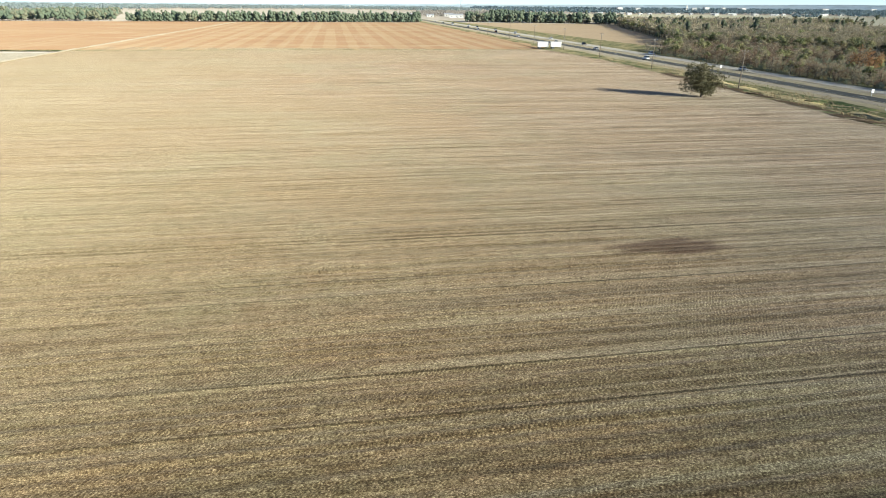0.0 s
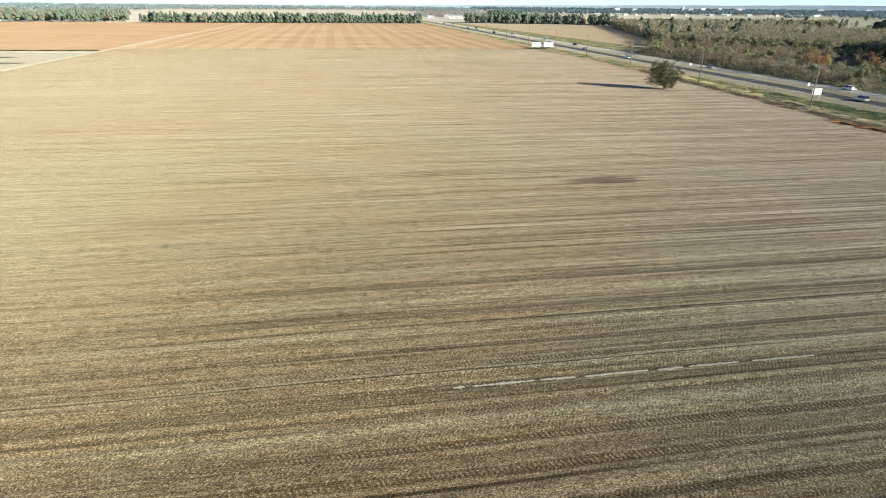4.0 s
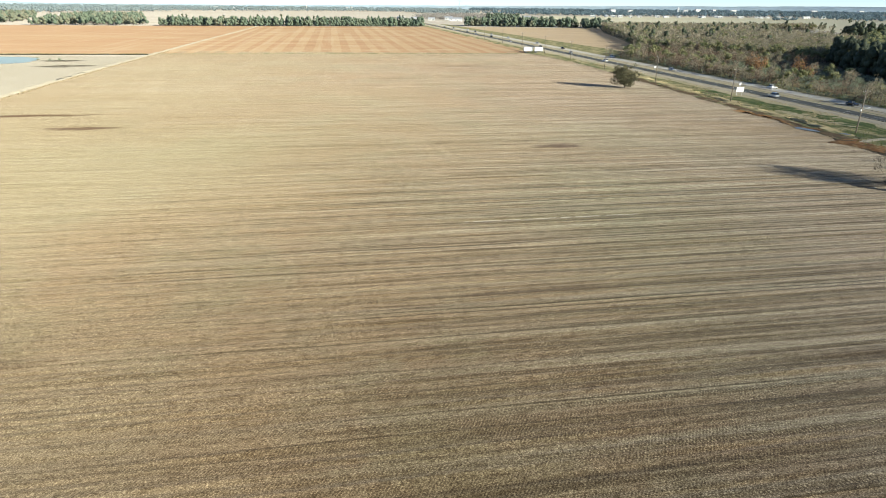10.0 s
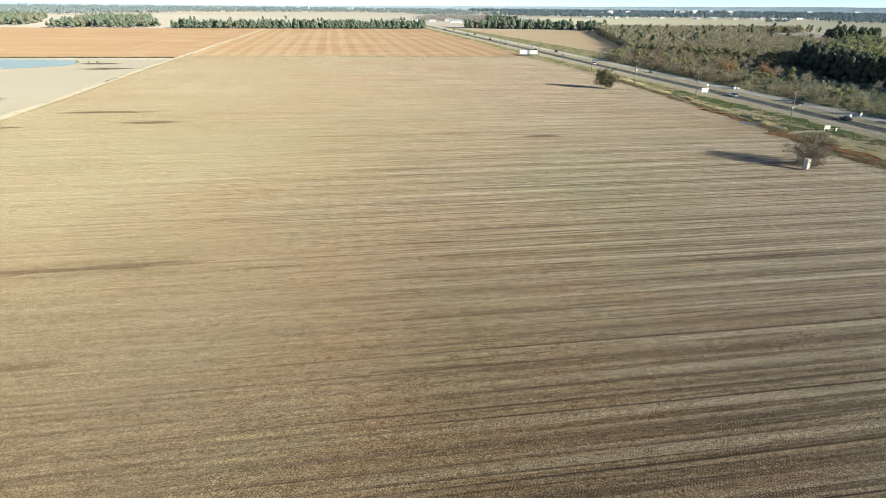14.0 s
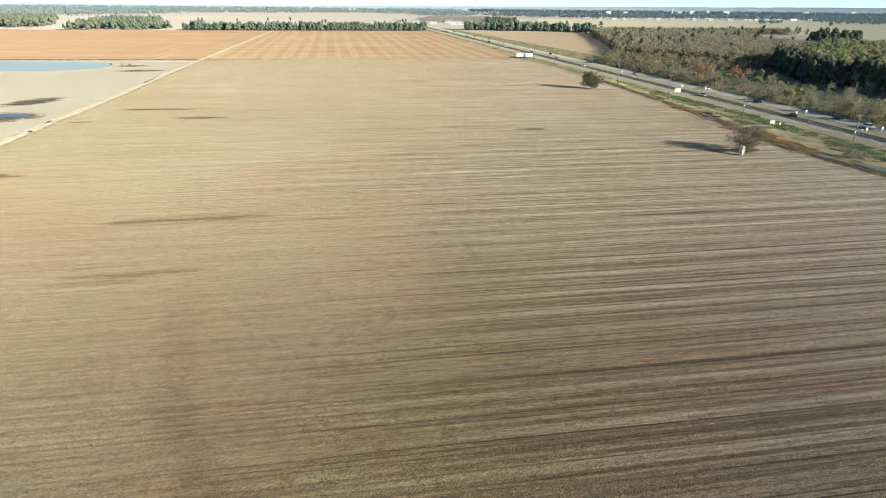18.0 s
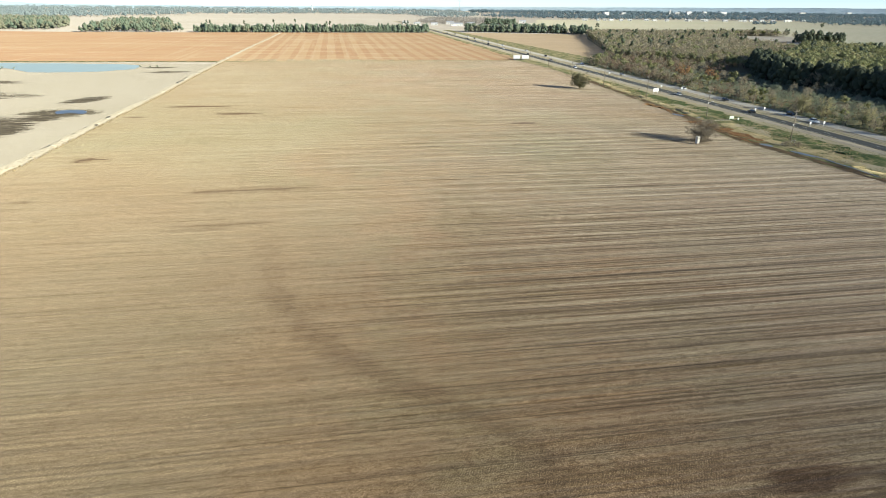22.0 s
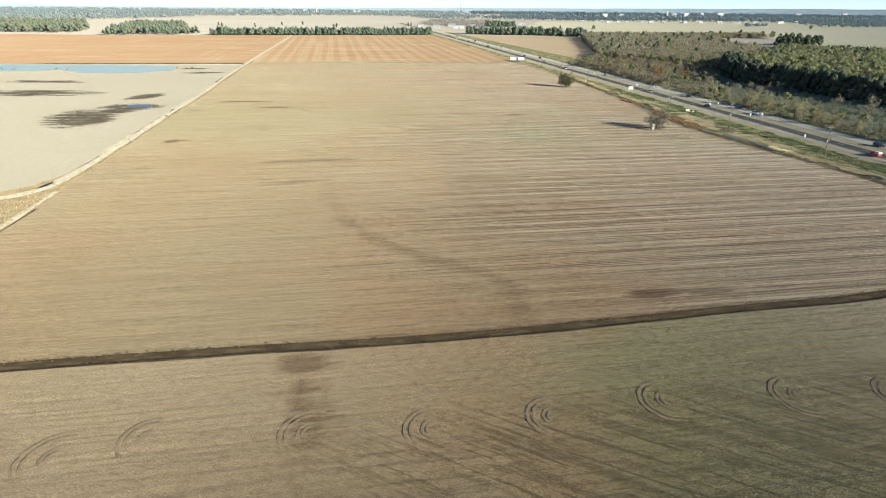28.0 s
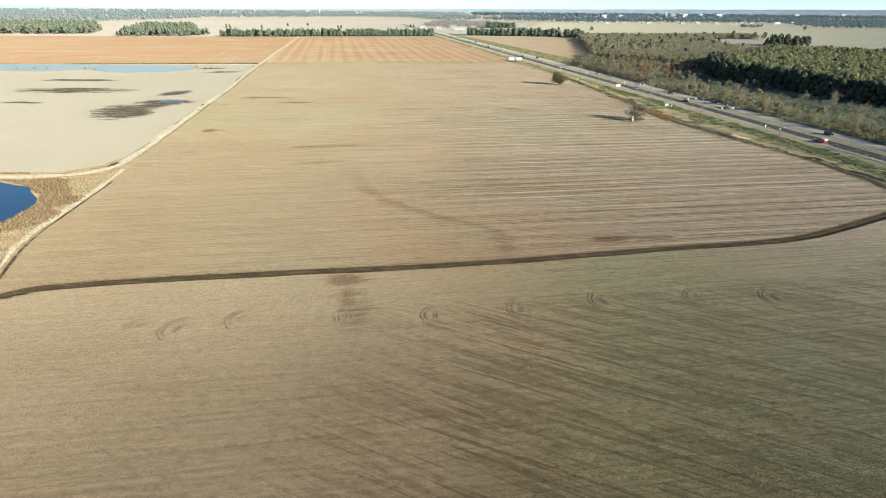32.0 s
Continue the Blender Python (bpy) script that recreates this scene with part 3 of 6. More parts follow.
for spot in ((25.5, 60, 7, 2.2, 0.65), (-127, 94, 19, 2.2, 0.85), (-103, 75.5, 14, 2.2, 0.85), (-143, 64, 5, 1.4, 0.8), (-70, -44, 12, 1.6, 0.5), (-52, -40.5, 10, 1.3, 0.5), (-62, -42, 20, 3.2, 0.2),
             (-60, -69.5, 13, 1.3, 0.35), (-64, -73, 8, 1.0, 0.3), (31, -147.5, 8, 2.6, 0.75), (42, -146, 9, 1.8, 0.5), (57, -143.5, 6, 1.2, 0.45), (-123.5, -11.5, 2.7, 3.6, 0.95), (-118.5, -10.5, 3, 1.2, 0.7),
             (44.3, -34.7, 10, 1.2, 0.3), (72.4, -20.6, 9, 1.0, 0.35), (-115, -54.6, 3, 1.5, 0.4), (-103, -68.6, 2.5, 1.3, 0.3), (-32.9, 38.1, 14, 1.0, 0.25), (8.1, -22.1, 12, 1.0, 0.25), (60.8, 102.9, 10, 1.2, 0.3)):
    streak(*spot)
old_stream = [(-58, -58), (-52, -70), (-47.5, -79), (-43.7, -89.3), (-40.1, -100.4), (-36, -108.4), (-31.2, -115.6), (-25.3, -122.1), (-19.5, -126.8), (-14.1, -131.1), (-9.1, -134.6), (-4.3, -137.6), (0.1, -141.2), (2.3, -145.8), (3.1, -150), (2.9, -158)]
fuzz = 5.0 * (vnoise(X * 0.13, Y * 0.13, 31) - 0.5) + 3.0 * (vnoise(X * 0.4, Y * 0.4, 32) - 0.5)
drawn = 7.0 * (vnoise(U * 0.05, V * 0.9, 33) - 0.5) + 4.0 * (vnoise(U * 0.16, V * 2.0, 34) - 0.5)
taper = np.clip((-52 - Y) / 60, 0.0, 1.0) ** 0.7
damp = np.maximum(damp, 0.5 * taper * np.clip(1.25 - (to_line(old_stream, X, Y) + 0.22 * fuzz + 0.30 * drawn) / (3.0 + 2.2 * (1 - taper)), 0, 1))
damp = np.maximum(damp, 0.16 * taper * np.clip(1.2 - (to_line(old_stream, X, Y) + fuzz + 0.6 * drawn) / 8.0, 0, 1))
damp = np.maximum(damp, 0.66 * np.clip((202 + Y) / 14, 0, 1) * np.clip(1 - (to_line([(-35.4, -171), (-33.9, -178.4), (-31.4, -184.2), (-29.5, -189.5), (-29.4, -199)], X, Y) + 0.7 * fuzz + 0.8 * drawn) / 2.8, 0, 1))
damp = np.maximum(damp, 0.5 * np.clip(1 - np.abs(dd + 0.3 * fuzz) / 1.5, 0, 1))
# Brightness falloff of the steep close view, painted as darker soil, not wetness.
damp = np.maximum(damp, 0.25 * ~south * np.clip((-20 - Y) / 40, 0, 1) * (0.5 + 0.5 * vnoise(X * 0.03, Y * 0.03, 81)))
# Headland soil darkened towards the south-west.
damp = np.maximum(damp, 0.24 * south * np.clip((-188 - Y) / 25, 0, 1) * np.clip((35 - X) / 40, 0, 1) * (0.5 + vnoise(X * 0.04, Y * 0.05, 83)))
edge = to_line(EDGE_R, X, Y)
damp = np.maximum(damp, 0.45 * np.clip(1 - (edge + 1.1 * fuzz) / 6.0, 0, 1))
# Soil darkened in a round patch about each field tree.
for cx, cy, r in ((73.2, 173.8, 9), (87.3, 25.1, 10)):
    damp = np.maximum(damp, 0.36 * np.clip(1.2 - (np.hypot(X - cx, (Y - cy) * 1.4) + fuzz) / r, 0, 1))
# Headland sprouts; the northern band near X 30 paints a green lens cast.
green = np.where(south, 1.3 * np.clip((X + 22) / 60, 0, 1) * np.clip((118 - X) / 50, 0.2, 1), 0.45 * np.exp(-((X - 30) / 17) ** 2) * np.clip((Y + 70) / 30, 0, 1) * np.clip((45 - Y) / 20, 0, 1)) * (0.30 + 0.55 * vnoise(X * 0.03, Y * 0.05, 53))
green += np.where(south, 0.55, 0.06) * np.clip(vnoise(X * 0.022, Y * 0.028, 51) * 1.6 - 0.55, 0, 1) * np.clip((X + 60) / 120, 0.12, 1)
green *= np.clip((130 - Y) / 90, 0.12, 1)
# Thin green tint over the northern ground.
green += 0.24 * np.clip((Y + 60) / 70, 0, 1) * np.clip((190 - Y) / 120, 0.25, 1)
green = np.clip(green, 0, 1)

keep_poly = [(q[0] + 2.0, q[1]) for q in EDGE_R] + [(136.4, -155.6), (142.3, -209.5), (152.6, -389.1), (-209.2, -376.1)] + [(q[0] - 2.0, q[1]) for q in reversed(EDGE_L)]
nu, nv = U.shape
ids = np.arange(nu * nv).reshape(nu, nv)
quads = np.stack([ids[:-1, :-1], ids[1:, :-1], ids[1:, 1:], ids[:-1, 1:]], -1).reshape(-1, 4)
mx, my = X.ravel()[quads].mean(1), Y.ravel()[quads].mean(1)
ok = inside(keep_poly, mx, my)
low = my < ditch_y(mx)
P3 = np.stack([X, Y, Z], -1).reshape(-1, 3)
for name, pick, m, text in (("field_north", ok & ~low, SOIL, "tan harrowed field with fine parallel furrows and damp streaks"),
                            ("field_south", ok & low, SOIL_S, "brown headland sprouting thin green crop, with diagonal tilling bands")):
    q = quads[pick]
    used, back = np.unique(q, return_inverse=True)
    ob = link(name, P3[used], back.reshape(q.shape), m, smooth=True, attrs={"damp": damp.ravel()[used], "green": green.ravel()[used], "side_shade": side_shade.ravel()[used], "till": till.ravel()[used]})
    tagged(ob, text, "field", kind="structure")

tagged(sheet("field_beyond", [(-422.3, -216.6), (-104.7, -215.1), (-105.3, -255.8), (135.7, -229.1), (144.8, -248.6), (161.6, -355.3), (187.8, -793.2), (-430.1, -718.9)], -0.16, SOIL_S, 20), "brown headland carrying on beyond the drilled rows", "field", kind="structure")

# ditch across the field
d_ob = strip("drainage_ditch", DITCH, [(-1.5, -0.06), (-1.1, 0.07), (-0.75, -0.02), (-0.35, -0.2), (0.1, -0.34), (0.4, -0.32), (0.75, -0.2), (1.1, -0.03), (1.35, 0.04), (1.7, -0.08)], MUD, 0.7, 0.22, seed=5)
tagged(d_ob, "narrow dark muddy drainage ditch cut across the field", "ditch", kind="structure")

# turning marks of the drill on the headland
def ruts(cx, cy, r, a0, a1, z=0.05):
    """Pairs of curved wheel grooves, each with a rim of thrown-up soil beside it."""
    vs_, fs_, mi = [], [], []
    for radius, lean in ((r, 0.0), (r - 0.75, 0.1), (r * 0.42, 0.2), (r * 0.42 - 0.6, 0.3)):
        k = 22
        for side, half, lift, m in ((0.0, 0.11, 0.03, 0), (0.2, 0.06, 0.035, 1)):
            base = len(vs_)
            for q_ in range(k + 1):
                a = radians(a0 + (a1 - a0) * (lean * 0.5 + (1 - lean) * q_ / k))
                w = half * (1 + 0.35 * math.sin(q_ * 2.1 + radius)) * min(1, 0.25 + 4 * min(q_, k - q_) / k)
                for q in (radius + side - w, radius + side, radius + side + w):
                    vs_.append((cx + 1.1 * q * math.cos(a), cy + 1.15 * q * math.sin(a), z + (lift if q == radius + side else 0.0)))
            for q_ in range(k):
                for j in range(2):
                    i = base + 3 * q_ + j
                    fs_.append((i, i + 3, i + 4, i + 1))
                    mi.append(m)
    return link("turning_ruts", np.array(vs_), np.array(fs_), None, mats=[RUT, RIM], index=np.array(mi), smooth=True)


for cx, cy, r, a0, a1 in ((-60, -195.6, 4.4, 80, 230), (-50, -191.8, 3.6, 80, 240), (-29.3, -190.3, 3.8, 60, 260), (-12.7, -189.2, 3.8, 70, 260), (4.1, -186.3, 3.6, 80, 265),
                          (21.6, -182.3, 4.0, 90, 280), (42, -181, 4.2, 95, 290), (58, -180.7, 4.2, 100, 290), (-68, -195.2, 3.4, 80, 200)):
    tagged(ruts(cx, cy, r, a0, a1), "curved wheel ruts where the drill turned on the soil", "wheel ruts", "turning ruts on the headland", "stuff")

# broken line of spilt straw across the rows
for k, (x0, y0, x1, y1) in enumerate(((-0.7, 2.5, 0.0, 2.6), (0.7, 2.7, 5.3, 3.5), (5.8, 3.6, 8.5, 4.0), (9.3, 4.1, 14.3, 5.0), (15.2, 5.1, 17.2, 5.5), (17.8, 5.6, 21.9, 6.3), (23.2, 6.5, 28.6, 7.4))):
    n = int(80 * math.hypot(x1 - x0, y1 - y0))
    f = rng.random(n)
    a = math.atan2(y1 - y0, x1 - x0) + rng.normal(0, 0.5, n)
    at = np.stack([x0 + f * (x1 - x0), y0 + f * (y1 - y0) + rng.normal(0, 0.07 * (1.2 - np.abs(2 * f - 1)), n), 0.09 + rng.uniform(0, 0.06, n)], 1)
    ln = rng.uniform(0.08, 0.24, n)[:, None] * np.stack([np.cos(a), np.sin(a), a * 0], 1)
    wd = 0.018 * np.stack([-np.sin(a), np.cos(a), a * 0], 1)
    st = link("straw_trail", np.stack([at - ln / 2 - wd, at - ln / 2 + wd, at + ln / 2 + wd, at + ln / 2 - wd], 1).reshape(-1, 3), np.arange(4 * n).reshape(-1, 4), STRIPE_PALE)
    tagged(st, "thin broken trail of pale straw on the soil", "straw trail", "straw trails on the field", "stuff")

# ---- fields to the left and ahead ----
pale_poly = [(-592.5, 296.4)] + [(q[0] + 1, q[1]) for q in reversed(LANE) if q[1] < 322] + [(-613.2, -96.4)]
us, vs = np.arange(-640, -124, 3.0), np.arange(-98, 336, 1.2)
PX, PY = np.meshgrid(us, vs, indexing="ij")
silt = np.zeros(PX.shape)
for cx, cy, a, b, turn in ((-189, 39, 24, 14, 116), (-181, 62, 14, 8, 40), (-181, 74, 15, 9, 5), (-191, 112, 13, 7, 70), (-264, 121, 36, 12, 2), (-291, 176, 26, 7, 2), (-262, 66, 12, 4, 0), (-206, 242, 14, 6, 8), (-224, 272, 11, 5, 10)):
    ct, sn = math.cos(radians(turn)), math.sin(radians(turn))
    gx, gy = (PX - cx) * ct + (PY - cy) * sn, -(PX - cx) * sn + (PY - cy) * ct
    silt = np.maximum(silt, (1.0 if cx > -200 else 0.88) * np.clip(0.5 + 0.55 * (1 - (gx / a) ** 2 - (gy / b) ** 2), 0, 1))
nu, nv = PX.shape
ids = np.arange(nu * nv).reshape(nu, nv)
q = np.stack([ids[:-1, :-1], ids[1:, :-1], ids[1:, 1:], ids[:-1, 1:]], -1).reshape(-1, 4)
q = q[inside(pale_poly, PX.ravel()[q].mean(1), PY.ravel()[q].mean(1))]
PZ = -0.05 + 0.05 * (vnoise(PX * 0.05, PY * 0.8, 63) - 0.5)
ob = link("field_pale", np.stack([PX, PY, PZ], -1).reshape(-1, 3), q, PALE, smooth=True, attrs={"damp": 1.0 * silt.ravel(), "green": 0 * silt.ravel()})
tagged(ob, "pale bare sandy field with dark wet silt patches", "field", kind="structure")
orange_poly = [(-1096, 236), (-642, 281), (-428, 300), (-300, 314), (-200, 326), (-144, 334), (-63, 347), (23, 357), (56, 361), (road_x(520) - 18, 520), (road_x(720) - 16, 720), (road_x(888) - 14, 888), (-40, 880), (-413.7, 811), (-574.7, 784.3), (-1045.4, 791.2)]
tagged(sheet("field_orange", orange_poly, -0.03, ORANGE, 30), "orange-brown stubble field", "field", kind="structure")
for k, off in enumerate(np.arange(-30, 330, 14.0)):
    x0 = 46 - off
    if x0 < -190:
        break
    half = 2.2 + 2.6 * float(rng.random())
    near = 357 + 0.145 * x0
    far = 862 + 0.19 * x0 if k % 5 else 640
    st = strip("straw_swath", [(x0, near), (x0 - 0.175 * (far - near), far)], [(-half, 0.02), (0, 0.05), (half, 0.02)], STRIPE, 12, 0.9, seed=60 + k)
    tagged(st, "pale straw swath lying along the orange stubble", "straw swath", "swaths in the orange field", "structure")
for k, (x0, y0, x1, y1, half) in enumerate(((-239.2, 333.4, -279.7, 545, 1.0), (-504.9, 523.4, -430, 535, 2.2), (-590.5, 335.1, -520, 345, 2.6), (-90.8, 355.9, -183, 433, 1.6), (-477.2, 734.0, -440, 775, 5),
                                             (-717.2, 381.4, -640, 392, 3), (-568.3, 441.2, -460, 450, 2))):
    st = strip("straw_swath", [(x0, y0), (x1, y1)], [(-half, 0.02), (0, 0.05), (half, 0.02)], STRIPE, 12, 2.0, seed=90 + k)
    tagged(st, "faint pale streak across the orange stubble", "straw swath", "swaths in the orange field", "structure")
st = strip("field_boundary", [(-900, 256), (-428, 300), (-300, 314), (-200, 326), (-144, 334), (-63, 347), (23, 357), (60, 363)], [(-2.2, 0.02), (-0.8, 0.12), (0.8, 0.10), (2.2, 0.0)], VERGE, 5, 1.2)
tagged(st, "thin strip of dry grass between the two fields", "field boundary", kind="structure")
st = strip("dirt_track", LANE, [(-2.0, 0.0), (-1.2, 0.10), (-0.5, 0.16), (0.4, 0.13), (1.1, 0.10), (1.7, 0.02)], TRACK, 1.6, 1.5, seed=12)
tagged(st, "pale rutted dirt farm track", "dirt track", kind="structure")

# ---- water ----
far_pond = rounded([(-640, 300), (-500, 296), (-378, 291), (-334, 294), (-287, 295), (-256, 293), (-241, 281), (-236, 261), (-245, 247), (-257, 238), (-275, 232), (-295, 230), (-303, 236), (-319, 250), (-330, 257), (-334, 249), (-344, 241), (-420, 236), (-640, 240)])
tagged(sheet("far_pond", far_pond, 0.02, SHALLOW, 6, jitter=1.5), "shallow pale blue flooded pond in the field", "pond", kind="structure")
near_pond = rounded([(-333.7, -96.9), (-247.0, -93.7), (-178.0, -95.0), (-161.3, -99.4), (-147.7, -105.8), (-137.1, -116.4), (-132.9, -126.9), (-131.7, -141.5), (-140.7, -151.3), (-179.2, -160.0), (-336.0, -172.2)])
tagged(sheet("near_pond", near_pond, 0.06, WATER, 5, jitter=0.8), "deep blue farm pond with a reedy bank", "pond", kind="structure")
bank = [(-333.5, -91.0), (-177.8, -89.0), (-147.9, -87.9), (-139.0, -77.2), (-135.8, -56.9)] + [(q[0] - 0.4, q[1]) for q in EDGE_L if -217 < q[1] < -57] + [(-337.5, -217.2)]
tagged(sheet("pond_bank", bank, 0.0, DRY, 6, jitter=0.8), "bank of dry rusty grass round the pond", "bank", kind="structure")
puddle = [(-182, 71), (-184, 76), (-178, 80), (-172, 78), (-170, 73), (-175, 69)]
tagged(sheet("field_puddle", rounded(puddle + puddle[:1]), 0.03, PUDDLE, 1.2, jitter=2.4), "blue puddle in the dark silt", "puddle", kind="structure")

# ---- highway ----
Y0, Y1 = -330.0, 1560.0


def along(off):
    """A line beside the road, off metres to the right of the near edge, running north."""
    return [(road_x(y) + off * 1.11, y) for y in (Y0, -100, 200, 600, 1000, Y1)]


verge_poly = [(q[0] - 0.5, q[1]) for q in EDGE_R] + [(139.9, -187.9), (150, Y0), (road_x(Y0) + 60, Y0), (road_x(-100) + 60, -100), (road_x(400) + 60, 400), (road_x(1000) + 40, 1000), (road_x(1000) - 16, 1000), (road_x(600) - 16, 600), (55.0, 400.8)]
tagged(sheet("verge", verge_poly, 0.05, VERGE, 8, jitter=0.9), "roadside verge of green and straw-coloured grass", "verge", kind="structure")
for name, off0, off1, z, m, text in (("road_near", 1.9, 9.0, 0.20, ASPHALT, "dark asphalt carriageway of the highway"), ("road_far", 15.1, 22.0, 0.20, CONCRETE, "pale worn carriageway of the highway")):
    ob = strip(name, along((off0 + off1) / 2), [(off0 - (off0 + off1) / 2, z), (-1.5, z + 0.05), (1.5, z + 0.05), (off1 - (off0 + off1) / 2, z)], m, 20)
    tagged(ob, text, "road", kind="structure")
for off, half, text in ((-0.1, 1.9, "gravel shoulder beside the carriageway"), (9.6, 0.6, "gravel shoulder beside the median"), (14.5, 0.5, "gravel shoulder beside the median"), (22.9, 0.8, "gravel shoulder below the woods")):
    ob = strip("road_shoulder", along(off), [(-half - 0.8, 0.06), (-half, 0.16), (half, 0.19), (half + 0.3, 0.10)], SHOULDER, 8, 0.35, seed=int(off * 3) + 40)
    tagged(ob, text, "shoulder", "shoulders of the highway", "structure")
ob = strip("verge_straw_strip", along(-4.6), [(-2.6, 0.03), (-1.2, 0.12), (1.4, 0.13), (2.6, 0.05)], MEDIAN, 4, 1.1, seed=37)
tagged(ob, "strip of mown straw-coloured grass beside the road", "verge", kind="structure")
ob = strip("verge_green_strip", [(road_x(y) - 11.5 - 1.5 * math.sin(y * 0.05), y) for y in range(-190, 171, 20)], [(-5.4, 0.04), (-2.6, 0.10), (0, 0.12), (2.6, 0.12), (5.0, 0.04)], DEEPGREEN, 2, 4.0, seed=39)
tagged(ob, "lush dark green band of grass along the verge", "verge", kind="structure")
for y0, y1, out, half in ((-132, -6, 6.0, 3.2), (-14, 66, 11.5, 3.6), (70, 250, 6.5, 2.2)):
    ob = strip("verge_straw_band", [(q[0] + out, q[1]) for q in EDGE_R if y0 < q[1] < y1], [(-half, 0.05), (-half / 2, 0.135), (half / 2, 0.14), (half, 0.05)], STRAWBAND, 1.6, 3.4, seed=int(y1) + 60)
    tagged(ob, "ragged band of bleached straw-coloured grass along the ditch", "verge", kind="structure")
ob = strip("median", along(12.05), [(-2.3, 0.12), (-1.1, 0.02), (0, 0.10), (1.1, 0.06), (2.3, 0.12)], MEDIAN, 6, 0.5, seed=33)
tagged(ob, "dry grass median strip", "median", kind="structure")
for off, m in ((2.5, PAINT), (8.4, YELLOW), (15.6, YELLOW), (21.5, PAINT)):
    ob = strip("edge_line", along(off), [(-0.09, 0.262), (0.09, 0.262)], m, 40)
    tagged(ob, "painted edge line of the carriageway", "road marking", "edge lines", "structure")
dash_bm = box((0.16, 3.2, 0.012))
dash = part("lane_dash", dash_bm, PAINT)
dash_mesh = dash.data
bpy.data.objects.remove(dash)
for off, owner in ((5.5, "road_near"), (18.6, "road_far")):
    for k in range(60):
        y = -140 + 12.2 * k
        ob = new("lane_dash", dash_mesh)
        ob.parent = bpy.data.objects[owner]
        ob.matrix_basis = pose(road_x(y) + off * 1.11, y, 0.268, 0, 0, 9.4)

# fields and floors across the road
tagged(sheet("field_brown", [(road_x(330) + 28, 330), (road_x(900) + 30, 900), (240, 880), (205, 620), (150, 350)], 0.0, land_material("brown_stubble", (0.40, 0.30, 0.19), (0.44, 0.33, 0.21), (0.33, 0.25, 0.15), 9, (0.06, 1, 1), 0.02, 0.4)), "dry brown field across the highway", "field", kind="structure")
wood_poly = [(road_x(-330) + 27.5, -330), (road_x(340) + 27.5, 340), (148, 410), (166, 480), (184, 600), (204, 740), (232, 872), (330, 884), (430, 908), (430, 760), (390, 660), (395, 514), (485, 444), (545, 400), (640, 300), (700, -330)]
tagged(sheet("woodland_floor", wood_poly, 0.03, LITTER, 20), "leaf litter under the woods", "woodland floor", kind="structure")
marsh_line = [(190, 49), (206, 130), (200, 200), (206, 262), (214, 264), (211, 204), (225, 174), (239, 118), (264, 58), (300, 0), (330, -110), (235, -170), (206, -57), (190, 49)]
tagged(sheet("marsh", rounded(marsh_line), 0.10, MARSH, 6, jitter=2.5), "open grassy marsh between the trees", "marsh", kind="structure")
tagged(sheet("far_clearing", [(385, 575), (450, 590), (520, 690), (575, 880), (480, 880), (430, 760), (390, 660)], 0.14, FARLAND, 20, jitter=3), "tan clearing among the woods", "clearing", kind="structure")
GREENISH = land_material("far_green_pasture", (0.50, 0.46, 0.315), (0.54, 0.48, 0.335), (0.45, 0.44, 0.27), 3, (0.05, 1, 1), 0.005, 0.1)
tagged(sheet("far_pasture", [(250, 905), (430, 912), (560, 940), (580, 880), (520, 690), (450, 590), (400, 520), (485, 448), (560, 405), (800, 480), (1900, 900), (1300, 1480), (1200, 2020), (700, 2000), (300, 1880), (190, 1300)], 0.05, GREENISH, 60, jitter=9), "faint green far pasture", "pasture", kind="structure")

# pale worn strip and small drain between the pond bank and the field
rim = [(q[0] - 1.6, q[1]) for q in EDGE_L if -219 < q[1] < -82]
tagged(strip("bank_path", rim, [(-1.0, 0.0), (-0.4, 0.08), (0.4, 0.08), (0.9, 0.0)], TRACK, 1.5, 0.8, seed=14), "pale worn path along the foot of the pond bank", "path", kind="structure")
tagged(strip("bank_drain", [(q[0] + 0.4, q[1]) for q in EDGE_L if -219 < q[1] < -98], [(-0.3, 0.07), (0, 0.03), (0.3, 0.07)], MUD, 1.5, 0.3, seed=15), "thin dark drain along the field's edge", "drain", kind="structure")

